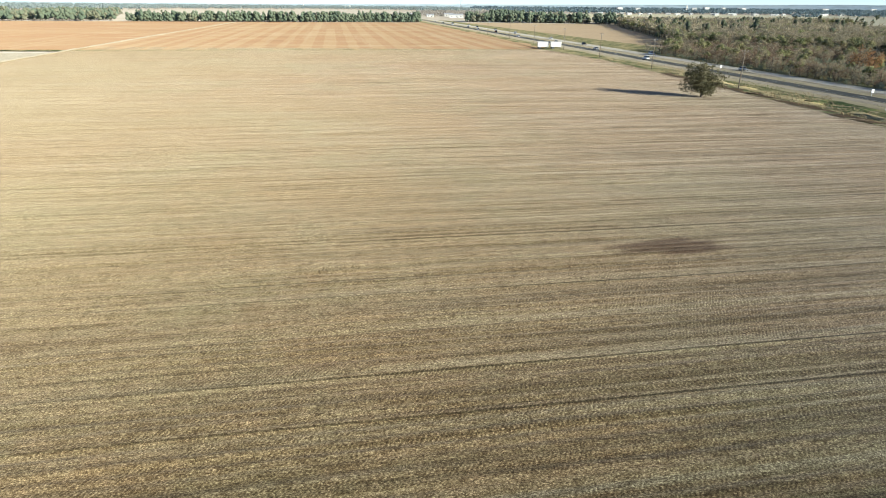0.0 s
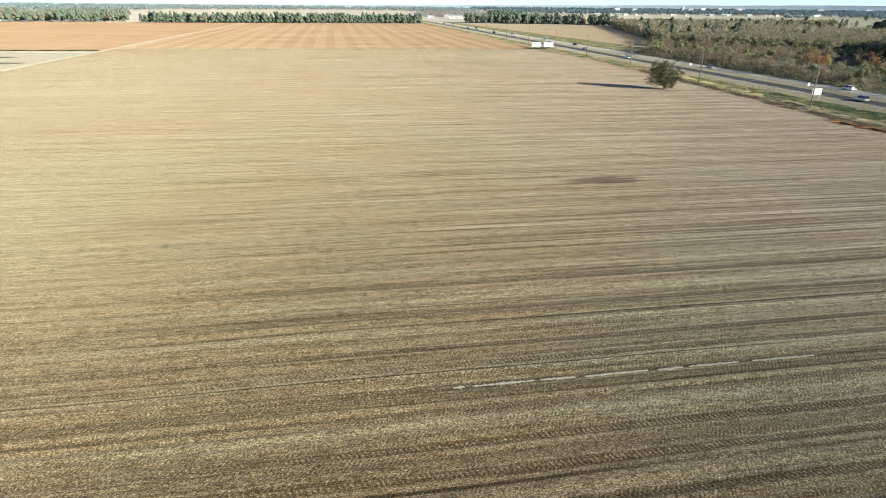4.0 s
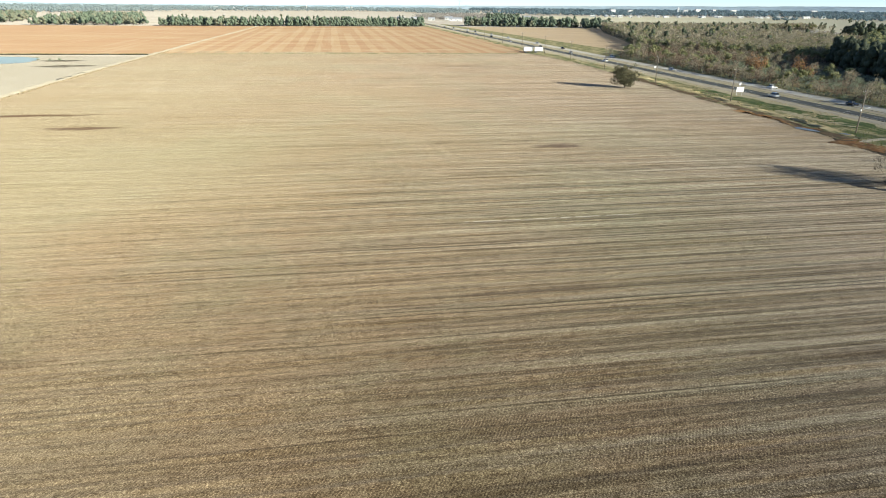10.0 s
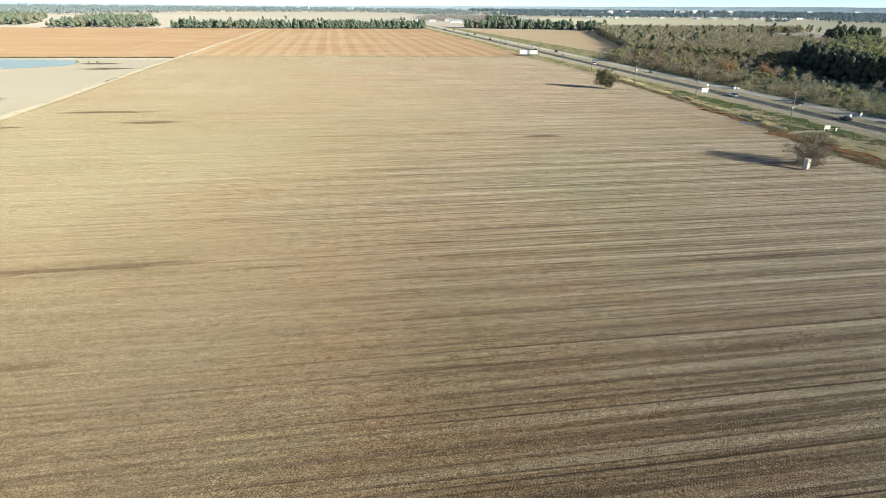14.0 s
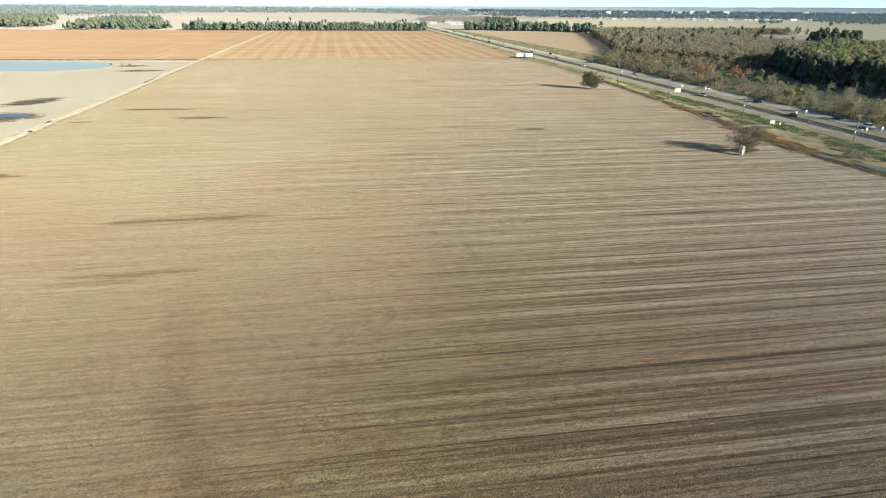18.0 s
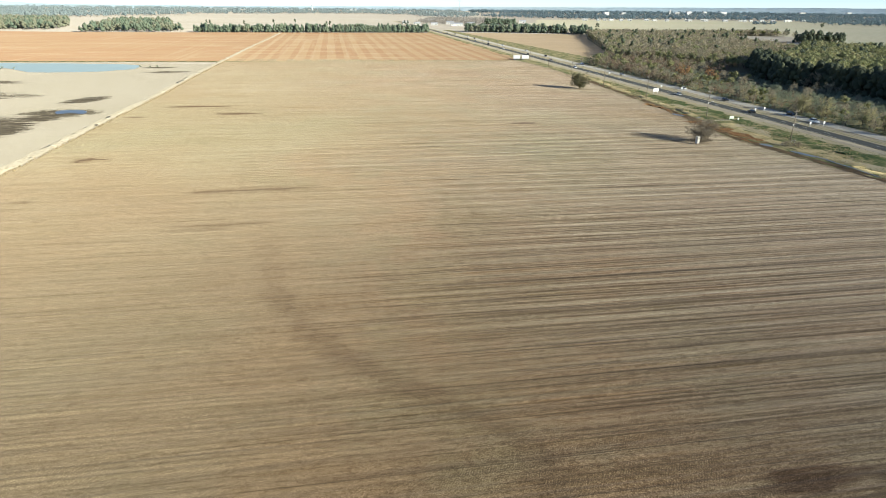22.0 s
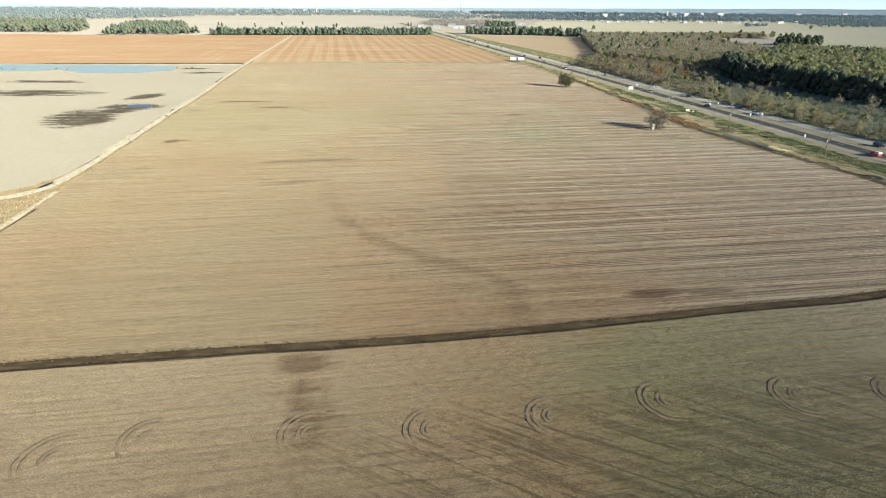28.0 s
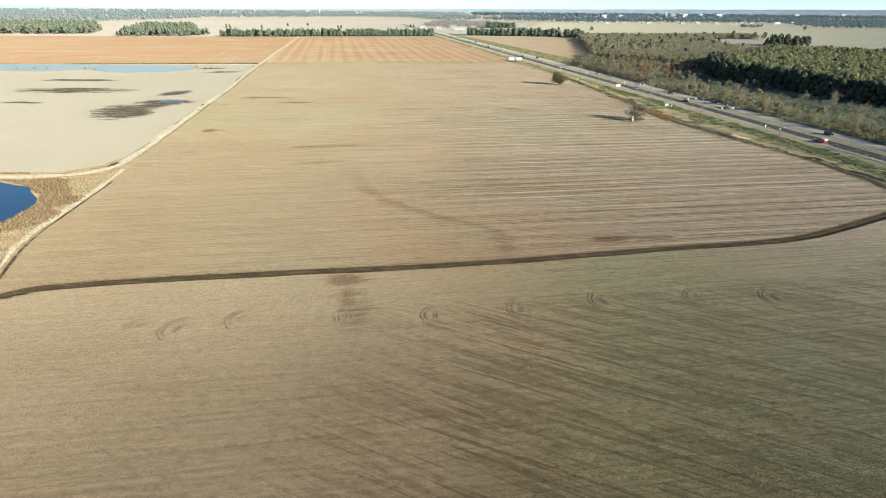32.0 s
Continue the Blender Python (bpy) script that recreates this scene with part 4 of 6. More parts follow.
# ---- trees ----
def limb_mesh(height, spread, limbs, seed, lean=0.0):
    """A tapered trunk with forking limbs, as corners and triangles."""
    r = np.random.default_rng(seed)
    vs_, fs_ = [], []

    def tube(a, b, r0, r1, sides=5):
        a, b = np.array(a, float), np.array(b, float)
        d = (b - a) / (np.linalg.norm(b - a) + 1e-9)
        s = np.cross(d, (0.3, 0.9, 0.2))
        s /= np.linalg.norm(s)
        t = np.cross(d, s)
        base = len(vs_)
        for q, rad in ((a, r0), (b, r1)):
            for k in range(sides):
                w = 2 * math.pi * k / sides
                vs_.append(q + rad * (math.cos(w) * s + math.sin(w) * t))
        for k in range(sides):
            k2 = (k + 1) % sides
            fs_.extend([(base + k, base + k2, base + sides + k2), (base + k, base + sides + k2, base + sides + k)])

    tips = []
    at = np.array([0, 0, -0.15])
    rad = 0.028 * height
    for k in range(3):
        to = np.array([lean * (k + 1) + r.normal(0, 0.02) * height, r.normal(0, 0.02) * height, height * (0.24 * (k + 1))])
        tube(at, to, rad, rad * 0.72)
        for _ in range(limbs):
            a = r.uniform(0, 2 * math.pi)
            out = spread * r.uniform(0.5, 1.0) * (0.75 if k == 2 else 1)
            tip = to + np.array([math.cos(a) * out, math.sin(a) * out, height * r.uniform(0.10, 0.32)])
            mid = (to + tip) / 2 + np.array([0, 0, 0.04 * height])
            tube(to, mid, rad * 0.5, rad * 0.28, 4)
            tube(mid, tip, rad * 0.28, rad * 0.08, 3)
            tips += [tip, mid]
        at, rad = to, rad * 0.72
    return np.array(vs_), np.array(fs_), np.array(tips)


def crown_mesh(height, spread, count, size, seed, thin=0.35, low=0.25, tips=None):
    """Leaf sprays or twigs scattered through an uneven crown of several lobes."""
    r = np.random.default_rng(seed)
    lobes = []
    for _ in range(r.integers(7, 11)):
        a, q = r.uniform(0, 2 * math.pi), spread * r.uniform(0.1, 0.62)
        lobes.append((q * math.cos(a), q * math.sin(a), height * r.uniform(low + 0.12, 0.78), spread * r.uniform(0.38, 0.62)))
    lobes = np.array(lobes)
    pick = lobes[r.integers(0, len(lobes), count)]
    d = r.normal(0, 1, (count, 3))
    d /= np.linalg.norm(d, axis=1)[:, None]
    rad = pick[:, 3] * r.uniform(0.45, 1.08, count)
    c = pick[:, :3] + d * rad[:, None] * np.array([1, 1, 0.85 * height * 0.30 / spread + 0.25])
    c[:, 2] = np.clip(c[:, 2], np.maximum(0.25, height * low * r.uniform(0.4, 1.2, count)), height * 1.02)
    if tips is not None and len(tips):
        n = count // 3
        c[:n] = tips[r.integers(0, len(tips), n)] + r.normal(0, 0.08 * spread, (n, 3))
    grow = d * 0.8 + np.array([0, 0, 0.55 if thin < 0.3 else 0.1]) + r.normal(0, 0.45, (count, 3))
    if thin > 0.4:
        # broad leaf sprays lie along the crown's skin
        grow = np.cross(d, r.normal(0, 1, (count, 3))) + r.normal(0, 0.25, (count, 3))
    grow /= np.linalg.norm(grow, axis=1)[:, None]
    side = np.cross(grow, d + r.normal(0, 0.3, (count, 3)) if thin > 0.4 else r.normal(0, 1, (count, 3)))
    side /= np.linalg.norm(side, axis=1)[:, None] + 1e-9
    ln = size * r.uniform(0.6, 1.35, count)[:, None]
    w = ln * thin * r.uniform(0.6, 1.3, count)[:, None]
    a, b = c - side * w * 0.5 - grow * ln * 0.4, c + side * w * 0.5 - grow * ln * 0.25
    t = c + grow * ln * 0.6 + r.normal(0, 0.06, (count, 3)) * size
    v = np.stack([a, b, t], 1).reshape(-1, 3)
    return v, np.arange(3 * count).reshape(-1, 3)


_b = bmesh.new()
bmesh.ops.create_icosphere(_b, subdivisions=1, radius=1.0)
_b.verts.ensure_lookup_table()
BALL_V = np.array([tuple(v.co) for v in _b.verts])
BALL_F = np.array([[v.index for v in f.verts] for f in _b.faces])
_b.free()


def lumpy_crown(height, spread, lumps, plates, size, low, seed, fat=1.0):
    """Rounded uneven lumps of foliage with leaf sprays standing off them."""
    r = np.random.default_rng(seed)
    vs_, fs_, base = [], [], 0
    a = r.uniform(0, 2 * math.pi) + np.arange(lumps) * 2.4 + r.uniform(-0.4, 0.4, lumps)
    k_ = (np.arange(lumps) + 0.5) / lumps
    mid = np.stack([np.cos(a) * spread * 0.55 * np.sqrt(1 - k_) * r.uniform(0.7, 1.2, lumps), np.sin(a) * spread * 0.55 * np.sqrt(1 - k_) * r.uniform(0.7, 1.2, lumps),
                    height * (low + (0.84 - low) * k_ ** 0.8 * r.uniform(0.85, 1.08, lumps))], 1)
    rad = fat * spread * r.uniform(0.40, 0.62, lumps) * (1.0 - 0.3 * k_)
    for m_, q in zip(mid, rad):
        v = BALL_V * r.uniform(0.72, 1.22, (12, 1)) * np.array([q, q, max(q * 0.8, fat * height * 0.16)]) + m_
        v[:, 2] = np.maximum(v[:, 2], 0.1)
        vs_.append(v)
        fs_.append(BALL_F + base)
        base += 12
    if plates:
        which = r.integers(0, lumps, plates)
        d = r.normal(0, 1, (plates, 3)) + np.array([0, 0, 0.35])
        d /= np.linalg.norm(d, axis=1)[:, None]
        c = mid[which] + d * (rad[which] * r.uniform(0.9, 1.18 + 0.9 * (1 - fat), plates))[:, None] * np.array([1, 1, 0.9])
        grow = np.cross(d, r.normal(0, 1, (plates, 3))) + 0.45 * d
        grow /= np.linalg.norm(grow, axis=1)[:, None]
        side = np.cross(grow, d)
        side /= np.linalg.norm(side, axis=1)[:, None] + 1e-9
        ln = size * r.uniform(0.6, 1.35, plates)[:, None]
        v = np.stack([c - side * ln * 0.35 - grow * ln * 0.4, c + side * ln * 0.35 - grow * ln * 0.3, c + grow * ln * 0.6], 1).reshape(-1, 3)
        v[:, 2] = np.maximum(v[:, 2], 0.1)
        vs_.append(v)
        fs_.append(np.arange(3 * plates).reshape(-1, 3) + base)
    return np.concatenate(vs_), np.concatenate(fs_)


KINDS = {}          # name: list of (trunk, crown, crown material)


def kind_of_tree(name, variants, height, spread, limbs, count, size, thin, low, material, seed):
    """Twiggy or leafy trees made of sprays."""
    KINDS[name] = []
    for k in range(variants):
        tv, tf, tips = limb_mesh(height, spread, limbs, seed + k)
        KINDS[name].append(((tv, tf), crown_mesh(height, spread, count, size, seed + 50 + k, thin, low, tips), material))


def full_tree(name, variants, height, spread, lumps, plates, size, low, material, seed, fat=1.0):
    """Dense trees made of rounded lumps."""
    KINDS[name] = []
    for k in range(variants):
        tv, tf, tips = limb_mesh(height, spread, 0, seed + k)
        KINDS[name].append(((tv, tf), lumpy_crown(height, spread, lumps, plates, size, low, seed + 50 + k, fat), material))


kind_of_tree("bare", 5, 8.4, 3.9, 2, 330, 1.2, 0.17, 0.0, TWIG, 100)
kind_of_tree("red_bare", 4, 8.0, 3.9, 2, 330, 1.1, 0.18, 0.0, REDTWIG, 130)
kind_of_tree("willow", 5, 8.6, 3.6, 3, 420, 1.25, 0.2, 0.0, WILLOW, 160)
full_tree("olive", 5, 8.4, 4.4, 5, 150, 0.95, 0.5, OLIVE, 200, 0.62)
kind_of_tree("scrub", 4, 2.9, 2.2, 0, 120, 0.72, 0.30, 0.03, GREYLEAF, 300)
kind_of_tree("brush", 3, 2.4, 2.4, 1, 260, 0.5, 0.2, 0.02, FIELD_TWIG, 330)
kind_of_tree("marsh_bush", 4, 2.6, 2.4, 0, 85, 0.85, 0.30, 0.02, GREYLEAF, 350)
full_tree("dark", 5, 14.0, 4.6, 9, 110, 1.0, 0.06, SHADELEAF, 400, 0.85)
full_tree("tall_olive", 5, 14.0, 5.6, 7, 190, 1.05, 0.6, OLIVE, 450, 0.62)
kind_of_tree("rust", 3, 10.5, 3.6, 3, 520, 0.6, 0.5, 0.2, RUST, 500)
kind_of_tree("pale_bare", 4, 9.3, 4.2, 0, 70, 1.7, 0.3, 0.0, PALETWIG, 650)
kind_of_tree("bare_far", 5, 9.3, 4.2, 0, 74, 2.1, 0.36, 0.0, TWIG, 600)
full_tree("olive_far", 5, 9.0, 4.8, 5, 60, 1.35, 0.55, OLIVE, 700, 0.62)
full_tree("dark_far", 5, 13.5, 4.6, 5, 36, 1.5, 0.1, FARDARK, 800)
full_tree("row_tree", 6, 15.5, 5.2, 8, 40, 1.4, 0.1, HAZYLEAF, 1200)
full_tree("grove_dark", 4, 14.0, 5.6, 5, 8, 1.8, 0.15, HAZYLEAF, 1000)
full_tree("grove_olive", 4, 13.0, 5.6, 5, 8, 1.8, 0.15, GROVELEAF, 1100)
full_tree("speck_far", 4, 11.0, 7.5, 3, 6, 3.4, 0.3, HAZEPALE, 900, 0.8)
full_tree("speck_blue", 4, 11.0, 7.5, 3, 6, 3.4, 0.3, HAZEBLUE, 950, 0.8)


def wood(name, places, label, category="woods"):
    """Many trees of several kinds joined into one mesh; places: (kind, x, y, scale)."""
    vs_, fs_, mi, tones, mats, base = [], [], [], [], [BARK], 0
    for kind, x, y, s in places:
        variants = KINDS[kind]
        (tv, tf), (cv, cf), m = variants[int(rng.integers(len(variants)))]
        if m not in mats:
            mats.append(m)
        a = rng.uniform(0, 2 * math.pi)
        turn = np.array([[math.cos(a), math.sin(a), 0], [-math.sin(a), math.cos(a), 0], [0, 0, 1]]) * s
        turn[2, 2] *= rng.uniform(0.93, 1.08)
        tone = rng.random()
        for v, f, k in ((tv, tf, 0), (cv, cf, mats.index(m))):
            if k == 0 and kind.endswith(("far", "scrub", "marsh_bush", "brush", "grove_dark", "grove_olive", "row_tree", "blue", "olive", "dark")):
                v, f = v[:20], f[:10]
            vs_.append(v @ turn + np.array([x, y, 0]))
            fs_.append(f + base)
            mi.append(np.full(len(f), k))
            tones.append(np.full(len(v), tone))
            base += len(v)
    ob = link(name, np.concatenate(vs_), np.concatenate(fs_), None, mats=mats, index=np.concatenate(mi), attrs={"tone": np.concatenate(tones)})
    return tagged(ob, label, category, kind="stuff")


def scatter(poly, spacing, clear=None):
    """Uneven places inside a polygon."""
    px, py = [q[0] for q in poly], [q[1] for q in poly]
    gx, gy = np.meshgrid(np.arange(min(px), max(px), spacing), np.arange(min(py), max(py), spacing))
    gx = gx + rng.uniform(-0.48, 0.48, gx.shape) * spacing
    gy = gy + rng.uniform(-0.48, 0.48, gy.shape) * spacing
    ok_ = inside(poly, gx, gy)
    if clear is not None:
        ok_ &= ~inside(clear, gx, gy)
    return list(zip(gx[ok_], gy[ok_]))


def choose(table):
    names, weights = zip(*table)
    return names[int(rng.choice(len(names), p=np.array(weights) / sum(weights)))]


SINGLE = {}


def single_tree(name, kind, x, y, scale, label, category="tree", group="", variant=None):
    """A tree of its own, with trunk and crown as parts."""
    k = int(rng.integers(len(KINDS[kind]))) if variant is None else variant
    if (kind, k) not in SINGLE:
        (tv, tf), (cv, cf), m = KINDS[kind][k]
        one = thing(name, (0, 0, 0), 0, label, category, group)
        link("trunk", tv, tf, BARK, one)
        link("crown", cv, cf, m, one)
        SINGLE[kind, k] = one
        ob = one
    else:
        ob = copy_thing(SINGLE[kind, k], Matrix.Identity(4))
        ob.name = name
    ob.matrix_basis = pose(x, y, 0, 0, 0, float(rng.uniform(0, 360))) @ Matrix.Diagonal((scale, scale, scale * float(rng.uniform(0.9, 1.12)), 1))
    return tagged(ob, label, category, group)


FRONT = {"red_bare": "leafless reddish-brown tree at the edge of the woods", "willow": "round yellow-olive twiggy tree beside the highway", "bare": "leafless grey-brown tree at the edge of the woods", "olive": "olive-green leafy tree at the edge of the woods", "rust": "tree with rust-orange autumn leaves", "scrub": "low grey-green scrub bush by the woods", "dark": "tree coloured shade-dark at the edge of the woods"}
for k in range(190):
    y = -120 + 465 * (k + rng.uniform(-0.4, 0.4)) / 190
    depth = rng.uniform(28.5, 37)
    kind = choose((("red_bare", 6), ("bare", 2), ("olive", 1.2), ("scrub", 2.2))) if y > 120 else choose((("willow", 3.4), ("bare", 1), ("olive", 0.4), ("scrub", 4)))
    s = rng.uniform(0.55, 1.0) if kind == "willow" else rng.uniform(0.42, 0.78) * (0.75 if y < 190 else 1.1)
    single_tree("scrub_bush" if kind == "scrub" else "woodland_tree", kind, road_x(y) + depth + (1.5 if kind == "willow" else 0), y, s, FRONT[kind], "bush" if kind == "scrub" else "tree", "trees along the edge of the woods")

for x, y, s in ((154.2, 233.6, 0.95), (157.4, 228.8, 0.8), (153.7, 226.4, 0.7), (165.1, 208.0, 0.85), (168.6, 204.3, 0.66)):
    single_tree("autumn_tree", "rust", x, y, s * 1.2, FRONT["rust"], "tree", "autumn trees at the edge of the woods")

shaded_front = [(250, 322), (232, 292), (217, 250), (210, 204), (223, 176), (237, 118), (262, 60), (300, 0), (345, -100), (400, -330)]
# scrubby woods between road and marsh, and north of it
edge_wood = [(road_x(y) + 33, y) for y in (-200, 0, 120, 200, 345)] + [(148, 408), (222, 362), (214, 300), (200, 250), (196, 200), (200, 134), (192, 54), (210, -57), (240, -209)]
places = []
for x, y in scatter(edge_wood, 4.7):
    deep = y > 268 + 50 * (rng.random() - 0.5) or x < road_x(y) + 38
    kind = choose((("red_bare", 3), ("bare", 3), ("olive", 2), ("scrub", 3))) if deep else choose((("bare", 0.7), ("scrub", 9), ("olive", 0.4)))
    places.append((kind, x, y, rng.uniform(0.5, 0.9) if kind != "scrub" else rng.uniform(0.5, 1.2)))
for y in np.arange(-125, 345, 1.5):
    places.append((choose((("scrub", 5), ("bare", 1))), road_x(y) + rng.uniform(27, 32), y + rng.uniform(-0.8, 0.8), rng.uniform(0.3, 0.75) if rng.random() < 0.8 else 0.4))
wood("roadside_woods", places, "thicket of leafless grey-brown trees and olive scrub")
marsh_zone = [(192, 20), (204, 120), (198, 190), (203, 250), (214, 262), (210, 204), (224, 176), (238, 118), (262, 60), (300, 0), (290, -20), (240, -60), (215, -40)]
places = [(choose((("marsh_bush", 9), ("bare", 0.35))), x, y, rng.uniform(0.35, 1.05)) for x, y in scatter(marsh_zone, 3.3)]
wood("marsh_scrub", places, "low grey-green scrub growing in the marsh", "scrub")
clearing = [(385, 575), (450, 590), (520, 690), (575, 880), (480, 880), (430, 760), (390, 660)]
mixed = [(218, 322), (150, 409), (168, 480), (186, 600), (206, 740), (234, 868), (330, 880), (430, 905), (560, 930), (575, 890), (480, 880), (430, 760), (390, 660), (385, 575), (395, 510), (340, 424), (262, 330), (236, 306)]
places = []
for x, y in scatter(mixed, 6.2, clearing):
    near = y < 440
    kind = choose((("bare", 4.5), ("olive", 5.5))) if near else choose((("bare_far", 6), ("olive_far", 5.5), ("dark_far", 0.2)))
    places.append((kind, x, y, rng.uniform(0.9, 1.12) * (1.18 if kind.startswith("bare") else 1)))
wood("mixed_woods", places, "dense mixed woods of olive-green and bare trees")
tall = [(q[0] + 15, q[1] - 2) for q in shaded_front[:7]] + [(298, 30), (330, 60), (440, 215), (520, 330), (540, 400), (480, 440), (440, 480), (395, 510), (340, 420)]
places = []
for x, y in scatter(tall, 7.4):
    near = math.hypot(x - 240, y - 170) < 135
    kind = choose((("dark", 0.8), ("tall_olive", 7), ("bare", 0.7))) if near else choose((("dark_far", 1.6), ("olive_far", 7), ("bare_far", 1.2)))
    places.append((kind, x, y, rng.uniform(0.92, 1.06) * (1.5 if kind == "olive_far" else 1.1 if kind == "dark_far" else 1.15)))
# Front rows in near-black leaves: the face's shade is put into their colour.
for x, y in dense([(q[0] + 2, q[1]) for q in shaded_front[:8]], 4.4):
    for deep in (0, 4, 8):
        places.append((choose((("dark", 9), ("bare", 0.7))), x + deep + rng.uniform(-1.6, 1.6), y + rng.uniform(-1.6, 1.6), rng.uniform(1.0, 1.3)))
wood("tall_woods", places, "tall olive-green woods behind the marsh, front rows coloured shade-dark")
places = [(choose((("dark_far", 5), ("bare_far", 1))), x, y, rng.uniform(0.9, 1.4)) for x, y in scatter([(478, 672), (545, 665), (556, 706), (490, 712)], 8)]
places += [(choose((("dark_far", 3), ("bare_far", 4), ("olive_far", 2))), x, y, rng.uniform(0.6, 1.0)) for x, y in scatter([(520, 470), (560, 450), (660, 560), (720, 640), (680, 660), (600, 560)], 17)]
places += [(choose((("dark_far", 2), ("bare_far", 4))), x, y, rng.uniform(0.7, 1.0)) for x, y in scatter([(560, 900), (600, 880), (640, 960), (600, 970)], 14)]
wood("outlying_woods", places, "dark clump of trees on the far pasture")

# tree rows at the far side of the orange field
places = []
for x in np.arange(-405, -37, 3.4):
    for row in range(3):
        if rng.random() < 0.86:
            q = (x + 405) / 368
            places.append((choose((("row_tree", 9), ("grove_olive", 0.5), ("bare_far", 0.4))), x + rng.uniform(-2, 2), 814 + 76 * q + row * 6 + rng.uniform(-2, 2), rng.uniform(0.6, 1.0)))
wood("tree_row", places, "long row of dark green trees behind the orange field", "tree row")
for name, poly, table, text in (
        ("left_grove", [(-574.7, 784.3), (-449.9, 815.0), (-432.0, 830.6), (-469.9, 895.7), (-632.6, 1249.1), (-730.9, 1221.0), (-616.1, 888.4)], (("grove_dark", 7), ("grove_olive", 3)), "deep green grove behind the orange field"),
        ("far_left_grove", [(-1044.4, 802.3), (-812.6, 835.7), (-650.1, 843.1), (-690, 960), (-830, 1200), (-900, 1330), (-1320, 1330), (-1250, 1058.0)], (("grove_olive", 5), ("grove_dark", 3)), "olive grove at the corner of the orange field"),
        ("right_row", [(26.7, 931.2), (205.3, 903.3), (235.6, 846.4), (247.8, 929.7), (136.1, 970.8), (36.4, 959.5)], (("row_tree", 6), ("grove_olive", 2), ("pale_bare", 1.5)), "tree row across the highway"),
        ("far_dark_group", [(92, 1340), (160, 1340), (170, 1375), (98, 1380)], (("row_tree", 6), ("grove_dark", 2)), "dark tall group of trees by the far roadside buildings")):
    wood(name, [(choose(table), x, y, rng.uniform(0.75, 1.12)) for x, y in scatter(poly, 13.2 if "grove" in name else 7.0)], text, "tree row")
places = [("dark_far", x, y, 0.8) for x, y in ((-513.6, 1161.9), (-507.8, 1166.8), (-429.7, 1150.5), (-261.1, 1179.4), (-254.5, 1184.5), (-99.4, 1296.7), (-92.7, 1297.9), (332.7, 1223.1), (337.1, 1228.1), (-408.8, 1306.2), (-364.2, 1330.5), (925.0, 1378.7), (933.2, 1385.3))]
wood("field_trees", places, "lone trees far out on the fields", "trees")

# distant woods, row behind row, up to the ridge
def speckle(name, kind, poly, spacing, grow, text):
    wood(name, [(kind, x, y, grow * rng.uniform(0.7, 1.25)) for x, y in scatter(poly, spacing)], text)


speckle("far_woods_left", "speck_far", [(-1900, 1500), (-1500, 1440), (-1040, 1480), (-960, 1640), (-900, 1900), (-880, 2080), (-1200, 2250), (-1900, 2250)], 28, 1.1, "distant woods in haze-paled colour")
speckle("far_woods_middle", "speck_far", [(-2600, 2420), (-1200, 2330), (-830, 2120), (-354, 2470), (-160, 2330), (-60, 1950), (20, 1850), (140, 2300), (140, 2900), (-1000, 3000), (-2600, 2900)], 31, 1.02, "distant woods in haze-paled colour")
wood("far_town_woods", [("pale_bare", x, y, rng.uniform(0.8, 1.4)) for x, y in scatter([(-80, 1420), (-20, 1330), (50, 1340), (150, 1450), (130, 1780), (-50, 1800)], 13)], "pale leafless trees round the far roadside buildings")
speckle("far_woods_right", "speck_blue", [(110, 2250), (160, 2050), (467, 1890), (797, 2000), (1192, 2000), (1030, 1510), (1250, 1500), (2200, 1750), (2400, 2300), (1500, 2600), (300, 2600)], 30, 1.12, "distant woods in haze-blue colour")
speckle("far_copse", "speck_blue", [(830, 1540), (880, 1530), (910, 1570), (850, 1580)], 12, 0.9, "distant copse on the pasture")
speckle("farther_woods", "speck_blue", [(140, 2900), (600, 2750), (2000, 2800), (3400, 2500), (3400, 3600), (140, 3700)], 41, 1.45, "distant woods in haze-blue colour")
speckle("farthest_woods", "speck_far", [(-3600, 3100), (100, 3050), (100, 4000), (-3600, 4000)], 48, 1.05, "distant woods in haze-paled colour")

# the ridge on the skyline
k = np.linspace(-4400, 4400, 180)
top = np.interp(k, [-4400, -3400, -2650, -1800, 0, 1900, 3300, 4400], [62, 50, 17, 14, 19, 34, 46, 48]) + 3 * (vnoise(k * 0.002, k * 0, 71) - 0.5) + 2.5 * (vnoise(k * 0.012, k * 0, 72) - 0.5)
depth_y = 4550 - np.abs(k) * 0.16
rv = np.concatenate([np.stack([k, depth_y - 500, k * 0 - 1], 1), np.stack([k, depth_y - 220, top * 0.6], 1), np.stack([k, depth_y, top], 1), np.stack([k, depth_y + 120, k * 0 - 1], 1)])
n = len(k)
rf = np.concatenate([np.stack([np.arange(n - 1) + r * n, np.arange(n - 1) + r * n + 1, np.arange(n - 1) + (r + 1) * n + 1, np.arange(n - 1) + (r + 1) * n], 1) for r in range(3)])
tagged(link("backdrop_ridge", rv, rf, RIDGE, smooth=True), "low wooded ridge on the skyline, tinted blue for haze", "hills", kind="structure")

